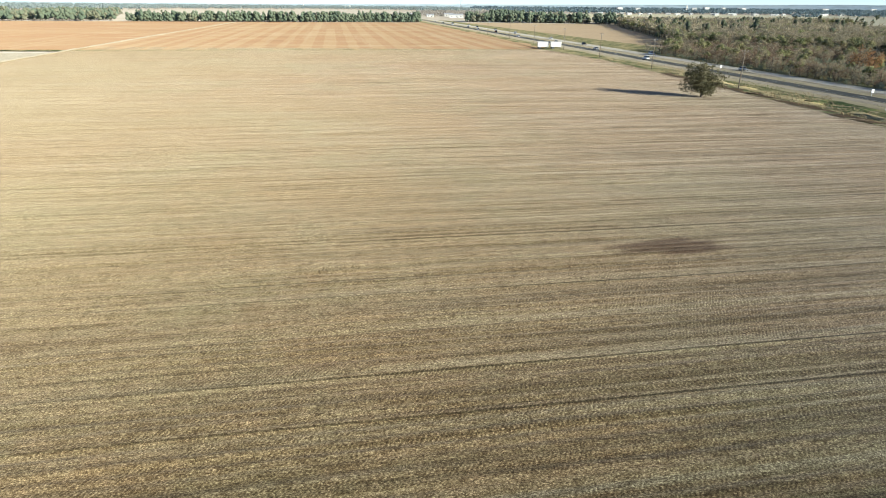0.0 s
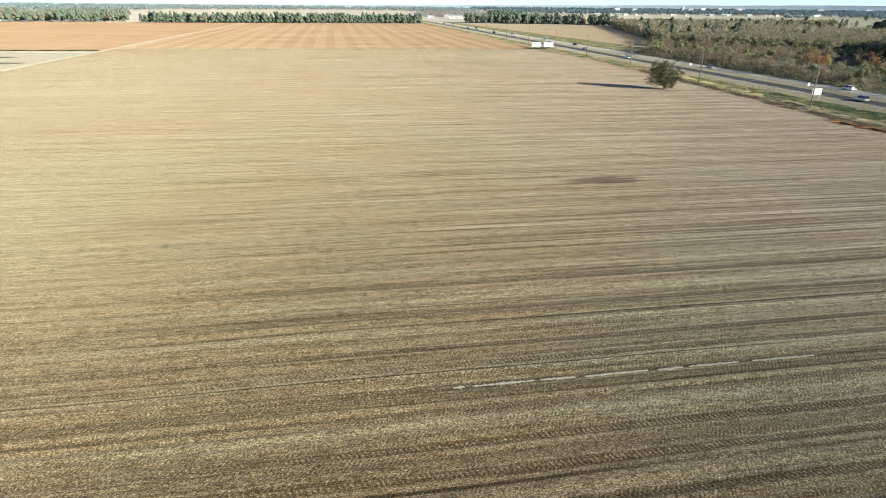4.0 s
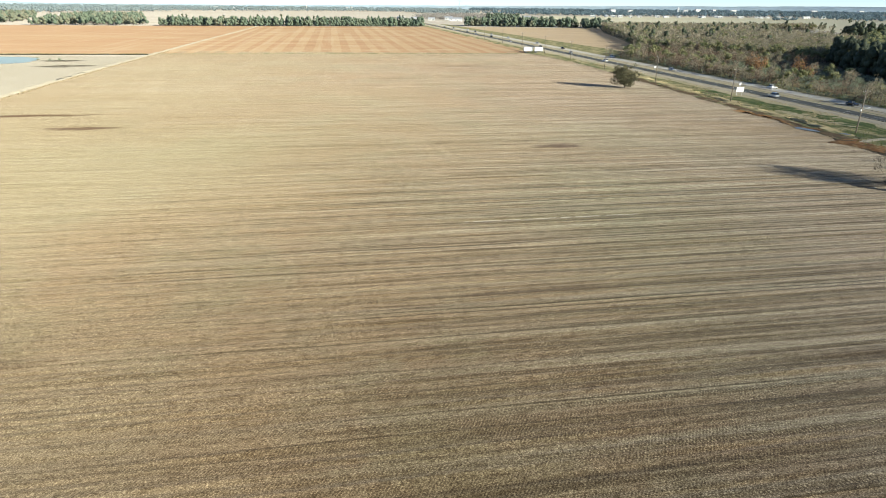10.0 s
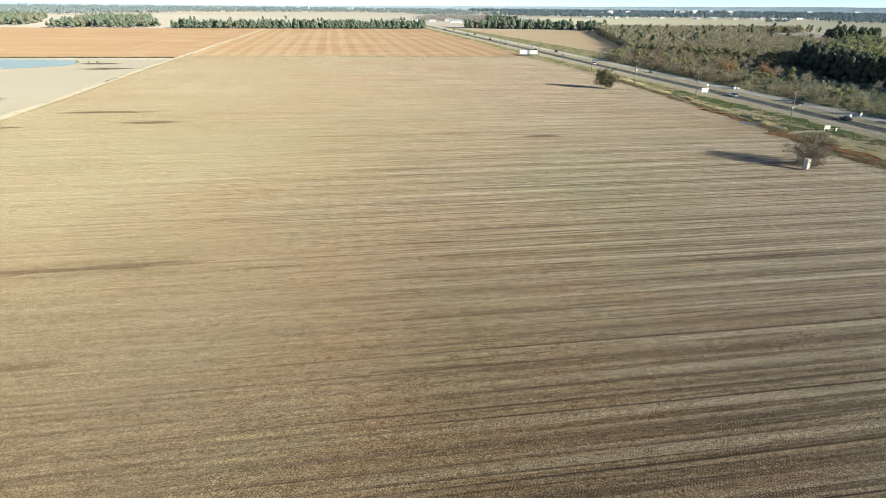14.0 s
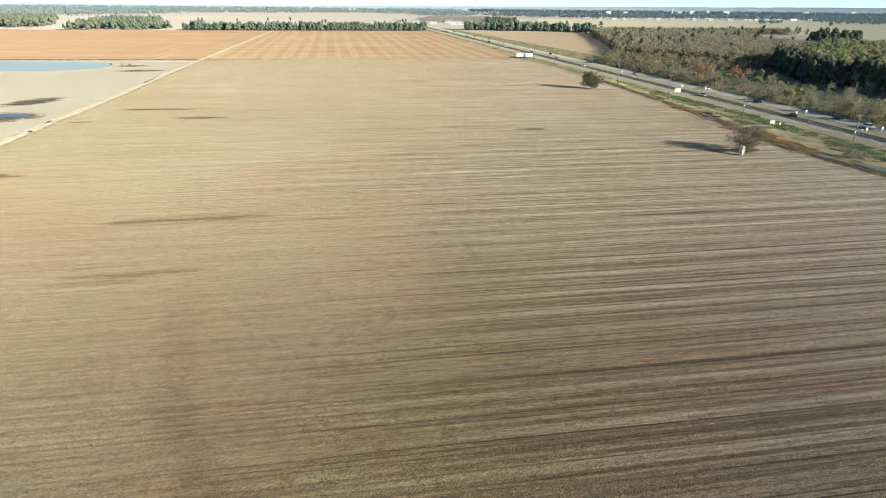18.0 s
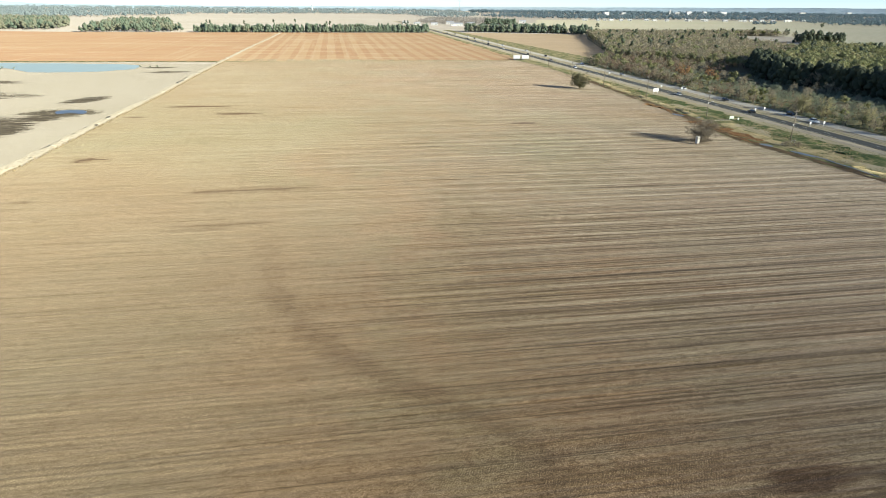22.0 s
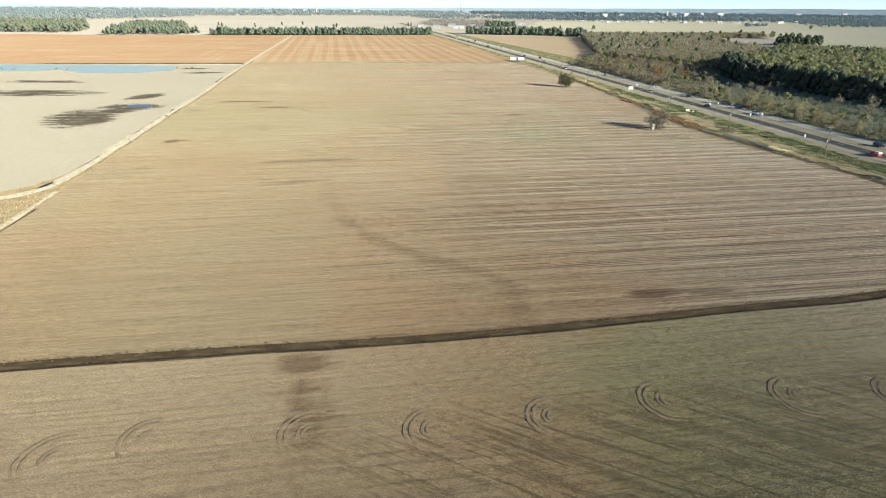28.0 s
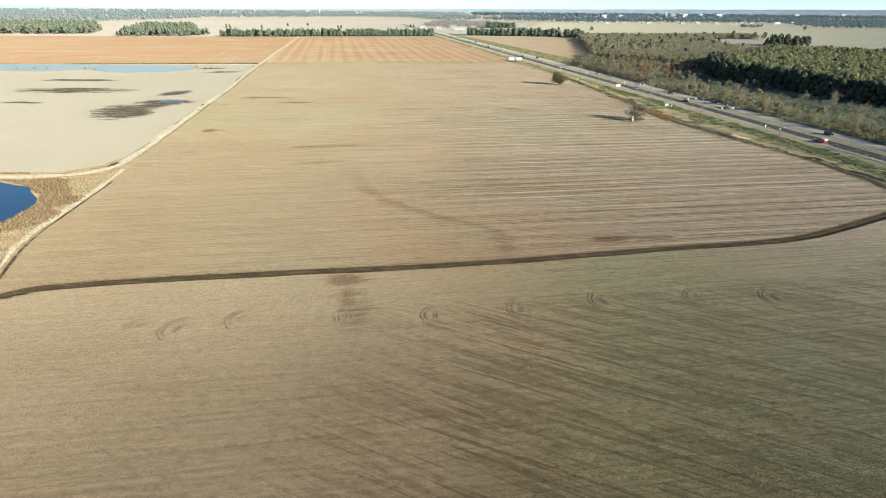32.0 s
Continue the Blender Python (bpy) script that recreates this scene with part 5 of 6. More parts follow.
# ---- the two field trees ----
def field_tree(name, height, spread, count, seed, at, label, low):
    tv, tf, tips = limb_mesh(height, spread, 9, seed)
    cv, cf = crown_mesh(height, spread, count, 1.0 if "leafless" in label else 0.7, seed + 5, 0.07 if "leafless" in label else 0.32, low, tips)
    ob = thing(name, at, 0, label, "tree")
    link("trunk", tv, tf, BARK, ob)
    link("crown", cv, cf, FIELD_TWIG if "leafless" in label else BUSH_LEAF, ob)
    return ob


field_tree("field_bush", 9.0, 6.0, 6500, 31, (73.2, 174.8, 0), "dense bushy brown tree standing alone in the field", -0.12)
field_tree("field_tree", 8.2, 6.0, 8000, 44, (87.8, 26.1, 0), "leafless spreading tree at the edge of the field", -0.16)

# hunting box beside the tree
blind = thing("hunting_blind", (84.5, 21.4, 0), 14, "tall narrow pale wooden hunting box leaning beside the tree", "hunting blind")
for sx in (-0.4, 0.4):
    for sy in (-0.48, 0.48):
        part("leg", rod((sx, sy, -0.1), (sx, sy, 0.35), 0.06, 0.06), WOOD, blind)
part("floor", box((1.0, 1.25, 0.08), (0, 0, 0.33), 0.01), WOOD, blind)
for at, size in (((0, -0.58, 1.55), (0.95, 0.05, 2.4)), ((0, 0.58, 1.55), (0.95, 0.05, 2.4)), ((-0.455, 0, 1.55), (0.05, 1.1, 2.4)), ((0.455, 0, 1.55), (0.05, 1.1, 2.4))):
    part("side_panel", box(size, at, 0.01), PALEWOOD, blind)
for q in (-0.47, 0.47):
    part("corner_batten", box((0.08, 0.08, 2.4), (q, -0.6, 1.55), 0.01), WOOD, blind)
part("window", box((0.5, 0.02, 0.3), (0.05, -0.615, 2.1)), BLACK, blind, "dark window slot")
part("window", box((0.02, 0.5, 0.28), (0.49, 0, 2.1)), BLACK, blind, "dark window slot")
part("roof", box((1.1, 1.4, 0.07), (0, 0, 2.8), 0.01, (5, 0, 0)), PALEWOOD, blind)

# ---- poles along the verge ----
def utility_pole(x, y, arm):
    ob = thing("utility_pole", (x, y, 0), 9.4, "grey wooden utility pole with a crossarm standing in the verge grass" if not arm else "grey wooden utility pole with a pale lamp arm", "utility pole", "poles along the highway")
    part("pole", rod((0, 0, -0.2), (0, 0.1, 12.0), 0.19, 0.12, 8), WOOD, ob, smooth=True)
    part("crossarm", box((2.3, 0.10, 0.12), (0, 0.0, 11.3), 0.01), WOOD, ob)
    for q in (-1.0, -0.45, 1.0):
        part("insulator", rod((q, 0, 11.34), (q, 0, 11.62), 0.06, 0.04, 6), WHITE, ob)
    for s in (-1, 1):
        part("brace", rod((0.12 * s, 0.06, 10.6), (0.7 * s, 0.06, 11.25), 0.025, 0.025, 5), STEEL, ob)
    if arm:
        part("lamp_arm", rod((0, 0, 6.4), (1.9, 0, 6.9), 0.04, 0.035, 6), STEEL, ob)
        part("lamp_head", box((0.75, 0.26, 0.14), (2.1, 0, 6.93), 0.03), WHITE, ob)
        part("cable_box", box((0.35, 0.25, 0.5), (-0.22, 0, 6.3), 0.02), WHITE, ob)
    return ob


for x, y, arm in ((68.8, 365.3, 0), (76.5, 310.2, 0), (84.4, 254.3, 0), (92.9, 194.6, 0), (102.4, 138.3, 0), (111.9, 80.2, 1), (122.5, 27.9, 1), (134.6, -28.4, 1), (144.0, -88.0, 0), (59.1, 420.6, 0), (48.5, 477.1, 0), (36.0, 536.5, 0)):
    utility_pole(x, y, arm)
for y in (300, 236, 178, 120, 62, 6, -50):
    ob = thing("far_side_pole", (road_x(y) + 27.3, y, 0), 9.4, "slim dark pole on the far side of the highway", "utility pole", "poles across the highway")
    part("pole", rod((0, 0, -0.2), (0, 0, 9.5), 0.13, 0.09, 7), WOOD, ob)
    part("crossarm", box((1.5, 0.08, 0.1), (0, 0, 9.0), 0.01), WOOD, ob)

# ---- signs ----
def billboard(name, x, y, w, h, lift, face, label, legs=2, turn=12, copies=None):
    ob = thing(name, (x, y, 0), turn, label, "sign", copies or "")
    for k in range(legs):
        q = 0 if legs == 1 else -w * 0.36 + w * 0.72 * k / (legs - 1)
        part("post", box((0.12, 0.12, lift + h * 0.8), (q, 0.1, (lift + h * 0.8) / 2 - 0.1), 0.01), WHITE if legs == 2 else STEEL, ob)
    part("panel", box((w, 0.08, h), (0, 0, lift + h / 2), 0.015), face, ob)
    for q in (lift, lift + h):
        part("frame_rail", box((w + 0.12, 0.05, 0.1), (0, 0.03, q)), STEEL, ob)
    return ob


billboard("billboard", 112.5, 153.4, 3.3, 1.8, 1.6, WHITE, "blank white billboard on two posts in the verge")
billboard("verge_sign", 119.7, 71.8, 2.2, 1.1, 0.8, GREENP, "low pale green sign board on two posts")
billboard("verge_marker", 122.6, 71.5, 0.55, 0.9, 0.3, WHITE, "small white marker board beside the green sign", 1)
for off, y, w in ((9.4, 92, 0.75), (16.6, 96, 0.75), (9.4, 57, 0.75), (16.8, 59, 0.75), (9.5, 178, 0.9), (16.5, 168, 0.9), (9.6, 250, 0.9), (-1.9, 4, 0.6)):
    billboard("road_sign", road_x(y) + off, y, w, 0.95, 1.3, WHITE, "white road sign on a single steel post", 1, 9, "signs along the highway")

# guard rail and reflector posts near the crossing
rail = thing("guard_rail", (0, 0, 0), 0, "low galvanised guard rail with short posts beside the carriageway", "guard rail")
line = [(road_x(y) - 0.9, y) for y in np.arange(-140, -34, 4.0)]
for (xa, ya), (xb, yb) in zip(line, line[1:]):
    part("post", box((0.12, 0.15, 0.85), (xa, ya, 0.4), 0.01), WOOD, rail)
    part("rail", rod((xa, ya, 0.72), (xb, yb, 0.72), 0.13, 0.13, 6), STEEL, rail)
for y in (-40, -58, -76, -94):
    ob = thing("marker_post", (road_x(y) - 1.5, y, 0), 9, "white reflector post by the guard rail", "marker post", "reflector posts")
    part("post", box((0.14, 0.08, 1.15), (0, 0, 0.55), 0.02), WHITE, ob)
    part("reflector", box((0.10, 0.02, 0.16), (0, -0.05, 0.98)), REDP, ob)

# ---- trailers by the field corner ----
for k, (x, y, ln, turn) in enumerate(((57.6, 372, 6.4, 3), (65.4, 373, 6.2, 3))):
    ob = thing("box_trailer", (x, y, 0), turn, "long white box trailer parked at the corner of the field", "trailer", "parked trailers")
    part("box_body", box((ln, 2.5, 2.9), (0, 0, 2.55), 0.06), WHITE, ob)
    part("chassis", box((ln * 0.94, 1.1, 0.22), (0, 0, 1.0), 0.02), BLACK, ob)
    for q in (-0.36, -0.24):
        for s in (-1.05, 1.05):
            w = part("wheel", rod((ln * q, s - 0.14, 0.5), (ln * q, s + 0.14, 0.5), 0.5, 0.5, 14), BLACK, ob)
            part("rim", rod((ln * q, s * 1.14 - 0.02, 0.5), (ln * q, s * 1.14 + 0.02, 0.5), 0.26, 0.26, 10), STEEL, w)
    for s in (-0.7, 0.7):
        part("landing_leg", box((0.12, 0.12, 1.0), (ln * 0.33, s, 0.45), 0.01), STEEL, ob)
    part("rear_door", box((0.05, 2.3, 2.6), (-ln / 2 - 0.02, 0, 2.5), 0.01), STEEL, ob)

# ---- vehicles ----
CAR_PAINT = {"white": plain_material("white_car_paint", (0.72, 0.72, 0.70), 0.25, 0, 0.6, 0.02), "black": plain_material("black_car_paint", (0.015, 0.016, 0.018), 0.2, 0, 0.6, 0.02),
             "silver": plain_material("silver_car_paint", (0.42, 0.44, 0.46), 0.3, 0.5, 0.6, 0.02), "red": REDP, "blue": plain_material("blue_car_paint", (0.03, 0.06, 0.14), 0.25, 0, 0.6, 0.02)}
LAMP_R = plain_material("tail_lamp", (0.45, 0.02, 0.02), 0.2)
CHROME = plain_material("headlamp_glass", (0.75, 0.76, 0.76), 0.1, 0.4)
MADE = {}


def loft(rings):
    bm = bmesh.new()
    rows_ = [[bm.verts.new(v) for v in ring] for ring in rings]
    for a, b in zip(rows_, rows_[1:]):
        for k in range(len(a)):
            bm.faces.new([a[k], a[(k + 1) % len(a)], b[(k + 1) % len(a)], b[k]])
    bm.faces.new(rows_[0][::-1]), bm.faces.new(rows_[-1])
    bmesh.ops.recalc_face_normals(bm, faces=bm.faces[:])
    return bm


def car(colour, style, x, y, z, turn, label):
    """A car along +y: body, glazed cabin, roof, wheels and lamps."""
    m = pose(x, y, z, 0, 0, turn)
    if (colour, style) in MADE:
        return tagged(copy_thing(MADE[colour, style], m), label)
    ob = thing("car" if style != "pickup" else "pickup_truck", (x, y, z), turn, label, "car" if style != "pickup" else "pickup", "vehicles on the highway")
    MADE[colour, style] = ob
    ln, wd, hood, roof = (4.7, 1.82, 0.86, 1.46) if style == "sedan" else (4.7, 1.9, 1.02, 1.75) if style == "suv" else (5.6, 1.98, 1.06, 1.85)

    def ring(yy, z0, z1, w, tuck=0.86):
        return [(-w * 0.94, yy, z0), (-w, yy, z0 + 0.22), (-w * 0.98, yy, z1 - 0.12), (-w * tuck, yy, z1), (w * tuck, yy, z1), (w * 0.98, yy, z1 - 0.12), (w, yy, z0 + 0.22), (w * 0.94, yy, z0)]

    h, w = ln / 2, wd / 2
    part("body", loft([ring(-h, 0.42, hood * 0.86, w * 0.86), ring(-h * 0.93, 0.28, hood * 0.98, w * 0.97), ring(-h * 0.3, 0.24, hood + 0.04, w), ring(h * 0.4, 0.24, hood + 0.02, w), ring(h * 0.9, 0.28, hood * 0.86, w * 0.95), ring(h, 0.42, hood * 0.66, w * 0.82)]), CAR_PAINT[colour], ob, smooth=False)
    c0, c1 = (-h * 0.72, h * 0.36) if style == "sedan" else (-h * 0.92, h * 0.38) if style == "suv" else (-h * 0.18, h * 0.42)
    part("cabin_glass", loft([[(-w * 0.90, c0, hood), (w * 0.90, c0, hood), (w * 0.90, c1, hood), (-w * 0.90, c1, hood)], [(-w * 0.72, c0 + 0.42, roof - 0.05), (w * 0.72, c0 + 0.42, roof - 0.05), (w * 0.72, c1 - 0.75, roof - 0.05), (-w * 0.72, c1 - 0.75, roof - 0.05)]]), GLASS, ob)
    part("roof", box((w * 1.5, c1 - c0 - 1.05, 0.08), (0, (c0 + c1) / 2 - 0.16, roof - 0.02), 0.03), CAR_PAINT[colour], ob)
    if style == "pickup":
        part("cargo_bed", joined(box((0.08, h * 0.72, 0.4), (-w * 0.9, -h * 0.56, hood + 0.16)), box((0.08, h * 0.72, 0.4), (w * 0.9, -h * 0.56, hood + 0.16)), box((w * 1.8, 0.08, 0.4), (0, -h * 0.93, hood + 0.16))), CAR_PAINT[colour], ob)
    for yy in (-h * 0.58, h * 0.62):
        for s in (-1, 1):
            wh = part("wheel", rod((s * (w - 0.2), yy, 0.33), (s * (w + 0.01), yy, 0.33), 0.33, 0.33, 14), BLACK, ob)
            part("rim", rod((s * (w + 0.0), yy, 0.33), (s * (w + 0.025), yy, 0.33), 0.2, 0.2, 10), STEEL, wh)
    for s in (-1, 1):
        part("headlight", box((0.34, 0.08, 0.14), (s * w * 0.66, h * 0.975, hood * 0.66), 0.02), CHROME, ob)
        part("tail_light", box((0.26, 0.06, 0.16), (s * w * 0.72, -h * 0.985, hood * 0.80), 0.02), LAMP_R, ob)
        part("wing_mirror", box((0.18, 0.10, 0.13), (s * (w + 0.06), c1 - 0.35, hood + 0.08), 0.02), CAR_PAINT[colour], ob)
    return ob


def on_road(off, y, colour, style, label, north=True):
    car(colour, style, road_x(y) + off * 1.11, y, 0.25, 9.4 if north else 189.4, label)


for off, y, colour, style, label in ((7.0, 92, "black", "sedan", "black car driving on the highway"), (4.0, 150, "silver", "suv", "silver car driving on the highway"),
                                     (4.0, 300, "white", "suv", "white car driving on the highway"), (7.0, 365, "silver", "sedan", "silver car driving on the highway"),
                                     (7.0, 430, "black", "sedan", "black car driving on the highway"), (4.0, 505, "white", "sedan", "white car driving on the highway"), (7.0, 585, "black", "suv", "dark car on the highway"), (4.0, 640, "silver", "suv", "silver car on the highway"), (7.0, 700, "black", "sedan", "dark car on the highway"), (4.0, 770, "white", "suv", "white car on the highway"), (7.0, 850, "black", "suv", "dark car on the highway"), (4.0, 890, "white", "sedan", "white car on the highway")):
    on_road(off, y, colour, style, label)
for off, y, colour, style, label in ((17.0, 67, "white", "suv", "white car on the far carriageway"), (20.0, 176, "white", "sedan", "white car on the far carriageway"),
                                     (17.0, 250, "silver", "sedan", "silver car on the far carriageway"), (20.0, 330, "white", "suv", "white car on the far carriageway"), (17.0, 410, "black", "sedan", "black car on the far carriageway"), (20.0, 480, "white", "sedan", "white car on the far carriageway"), (17.0, -9.5, "black", "suv", "black car on the far carriageway"),
                                     (17.0, 560, "white", "suv", "white car on the far carriageway"), (20.0, 640, "silver", "sedan", "silver car on the far carriageway"), (17.0, 130, "black", "sedan", "dark car on the far carriageway"), (20.0, 86, "black", "suv", "dark car on the far carriageway"), (17.0, 705, "black", "suv", "dark car on the far carriageway"), (20.0, 760, "white", "suv", "white car on the far carriageway"), (17.0, 840, "black", "sedan", "dark car on the far carriageway")):
    on_road(off, y, colour, style, label, False)
car("red", "pickup", road_x(-26.5) + 2.2, -26.5, 0.2, 9.4, "red and white pickup truck stopped on the shoulder")
cap = thing("camper_shell", (road_x(-28.1) + 2.4, -28.2, 1.46), 9.4, "white camper shell on the pickup's bed", "camper shell")
part("shell", box((1.75, 1.9, 0.75), (0, 0, 0.38), 0.08), WHITE, cap)
part("side_window", box((1.78, 1.2, 0.3), (0, 0, 0.45), 0.01), GLASS, cap)

# ---- puddles, tufts and weeds ----
for k, ring in enumerate(([(98.0, 85.5), (99.4, 88.6), (101.6, 84.6), (102.4, 80.6), (100.6, 81.2)], [(105.6, 78.4), (107.8, 78.6), (108.6, 76.6), (106.8, 76.4)],
                          [(108.2, 22.4), (110.4, 23.2), (111.6, 19.6), (110.4, 17.2), (108.8, 19.0)], [(112.4, 11.4), (114.6, 11.2), (117.4, 5.6), (119.8, 1.6), (118.2, 0.6), (115.0, 4.4)], [(118.2, 0.8), (119.4, 1.2), (120.8, -9.6), (122.9, -23.8), (122.2, -24.4), (119.9, -9.6)])):
    ob = sheet("ditch_puddle", rounded(ring + ring[:1]), 0.16, PUDDLE, 1.5, jitter=0.5)
    tagged(ob, "narrow blue puddle lying in the roadside ditch", "puddle", "puddles in the roadside ditch", "structure")
RUSTY = land_material("rusty_sedge_ground", (0.25, 0.115, 0.042), (0.12, 0.068, 0.032), (0.38, 0.255, 0.125), 99, (0.3, 1, 1), 0.35, 1.2, 0.12)
for line_, half, seed in (([(101.4, 70.0), (104.6, 62.0), (107.0, 54.0), (108.4, 44.0), (109.4, 34.0), (110.4, 24.5)], 4.4, 83), ([(96.4, 118.0), (98.6, 104.0), (101.5, 92.0), (104.0, 84.0)], 1.6, 85)):
    ob = strip("sedge_patch", rounded(line_), [(-half, 0.06), (-half / 2, 0.12), (half / 2, 0.125), (half, 0.06)], RUSTY, 1.2, 3.2, seed=seed)
    tagged(ob, "patch of rust-coloured sedge by the ditch", "sedge", "sedge along the ditch", "structure")
for ring in ([(114.3, 61.7), (119.9, 62.0), (123.9, 53.0), (123.0, 38.3), (118.0, 33.9), (115.6, 46.3)], [(123.9, 0.1), (127.2, -2.7), (132.0, -12.8), (129.3, -21.3), (125.5, -13.1), (123.4, -6.0)], [(108.0, 118.3), (112.4, 118.6), (119.5, 90.0), (116.2, 85.7), (110.5, 101.9)]):
    tagged(sheet("straw_patch", rounded(ring + ring[:1]), 0.085, MEDIAN, 2, jitter=1.0), "patch of bleached straw-coloured grass on the verge", "grass patch", "straw patches on the verge", "structure")
WETEDGE = land_material("wet_ditch_edge", (0.10, 0.07, 0.04), (0.15, 0.10, 0.055), (0.07, 0.06, 0.03), 9, (0.3, 1, 1), 0.15, 1.2, 0.12)
ob = strip("roadside_ditch", [(q[0] + 1.2, q[1]) for q in EDGE_R if -114 < q[1] < 246], [(-2.4, 0.06), (-1.2, 0.09), (0, 0.085), (1.0, 0.09), (2.0, 0.06)], WETEDGE, 2.5, 1.8, seed=88)
tagged(ob, "dark wet roadside ditch edge along the field", "ditch", kind="structure")


ob = strip("field_access", rounded([(103.3, 66.3), (110.9, 70.9), (117.5, 72.7), (124.1, 73.6), (130.8, 72.1), (road_x(62) - 2, 62)]), [(-1.3, 0.04), (-0.5, 0.14), (0.5, 0.14), (1.3, 0.04)], TRACK, 1.5, 0.7, seed=91)
tagged(ob, "short pale field access path crossing the verge", "path", kind="structure")
for k in range(9):
    stone = thing("culvert_stone", (117.6 + 0.95 * k + rng.uniform(-0.4, 0.4), 23.0 + 0.75 * k + rng.uniform(-1.6, 1.6), 0.05), float(rng.uniform(0, 180)), "pale broken stone lying by the culvert mound", "stone", "stones at the culvert")
    q = 0.22 + 0.2 * float(rng.random())
    part("block", box((q * 1.5, q, q * 0.8), (0, 0, q * 0.36), q * 0.16, (float(rng.uniform(-14, 14)), float(rng.uniform(-14, 14)), 0)), CONCRETE, stone)


def tufts(name, places, height, blades, material, label, spread=0.25):
    """Tufts of bent blades joined into one mesh."""
    p_ = np.repeat(np.array(places), blades, axis=0)
    n_ = len(p_)
    a = rng.uniform(0, 2 * math.pi, n_)
    o = rng.uniform(0, spread, n_)
    base = np.stack([p_[:, 0] + np.cos(a) * o, p_[:, 1] + np.sin(a) * o, np.zeros(n_) + 0.0], 1)
    h = height * rng.uniform(0.5, 1.3, n_)
    w = h * rng.uniform(0.12, 0.28, n_)
    side = np.stack([-np.sin(a), np.cos(a), a * 0], 1) * w[:, None]
    tip = base + np.stack([np.cos(a) * h * 0.5, np.sin(a) * h * 0.5, h], 1)
    v = np.stack([base - side, base + side, tip], 1).reshape(-1, 3)
    tone = np.repeat(vnoise(p_[:, 0] * 0.2, p_[:, 1] * 0.2, 5), 3)
    ob_ = link(name, v, np.arange(3 * n_).reshape(-1, 3), material, attrs={"tone": tone})
    return tagged(ob_, label, "grass", kind="stuff")


bank_zone = [(-177.9, -90.0), (-147.9, -87.9), (-139.0, -77.2), (-135.6, -51.9)] + [(q[0] - 1.0, q[1]) for q in EDGE_L if -180 < q[1] < -52] + [(-120.7, -181.9), (-132.4, -145.0), (-132.9, -126.9), (-137.1, -115.4), (-148.7, -104.8), (-163.3, -97.4)]
spots = [q for q in scatter(bank_zone, 0.62)]
free = to_line(LANE, np.array([q[0] for q in spots]), np.array([q[1] for q in spots])) > 3.6
spots = [q for q, v in zip(spots, free) if v]
shore = to_line(near_pond, np.array([q[0] for q in spots]), np.array([q[1] for q in spots])) + 9 * (vnoise(np.array([q[0] for q in spots]) * 0.15, np.array([q[1] for q in spots]) * 0.15, 77) - 0.5)
reedy = [q for q, v in zip(spots, shore) if v < 11]
grassy = [q for q, v in zip(spots, shore) if v >= 11]
tufts("bank_reeds", reedy[::2], 0.6, 6, REED, "rusty dry reeds crowding the pond bank")
tufts("bank_grass", grassy[::3] + reedy[1::4], 0.45, 5, STRAW, "straw-coloured grass on the pond bank")
lane_side = [(q[0] + 3.2 + rng.uniform(-0.8, 0.8), q[1] + rng.uniform(-1, 1)) for q in dense(LANE, 0.5) if -70 < q[1] < 350 and rng.random() < 0.8]
tufts("track_grass", lane_side, 0.5, 5, STRAW, "dry grass along the edge of the dirt track")
zone = [(q[0] + 1.5, q[1]) for q in EDGE_R if -112 < q[1] < 336] + [(road_x(y) - 2.6, y) for y in (-110, 0, 120, 240, 330)]
spots = [q for q in scatter(zone, 0.95)]
noise_v = vnoise(np.array([q[0] for q in spots]) * 0.09, np.array([q[1] for q in spots]) * 0.05, 15)
tufts("verge_green_grass", [q for q, v in zip(spots, noise_v) if v > 0.6][::2], 0.36, 4, GRASS, "green grass tufts on the verge")
tufts("verge_dry_grass", [q for q, v in zip(spots, noise_v) if v <= 0.34][::2], 0.45, 4, STRAW, "straw-coloured grass tufts on the verge")
tufts("sedge_tufts", scatter([(105.5, 60.1), (112.2, 58.4), (114.6, 44.1), (116.9, 32.8), (111.5, 27.9), (106.0, 22.9), (101.5, 25.8), (102.4, 43.4)], 1.0), 0.32, 5, REED, "rust-coloured sedge by the ditch")
weeds = [(x + rng.uniform(-0.5, 0.5), y + rng.uniform(0.8, 1.9)) for x, y in dense(DITCH, 0.4)]
tufts("ditch_sedge", weeds, 0.26, 7, WEED, "brown sedge on the far lip of the ditch")
weeds = [(x + rng.uniform(-0.5, 0.5), y - rng.uniform(0.9, 1.7)) for x, y in dense(DITCH, 0.6) if vnoise(np.array(x * 0.11), np.array(0.0), 8) > 0.45]
tufts("ditch_weeds", weeds, 0.16, 6, WEED, "dry weeds along the lips of the ditch")
for k, (x, y, s) in enumerate(((-142.5, -137.0, 0.42), (-139.5, -141.0, 0.35), (-136.5, -147.1, 0.3), (-134.6, -150.2, 0.28), (-130.5, -149.1, 0.22))):
    single_tree("waterside_shrub", "bare", x, y, s, "small pale leafless shrub standing in the pond's edge", "shrub")
for x, y, s in ((115.8, 20.6, 0.6), (117.2, 19.4, 0.8), (118.6, 18.2, 0.9), (119.9, 17.4, 0.75), (120.6, 19.6, 0.7), (117.4, 21.6, 0.5), (121.6, 15.6, 0.5)):
    single_tree("ditch_shrub", "brush", x, y, s, "dark brown scrubby brush by the roadside ditch", "shrub", "brush at the culvert")
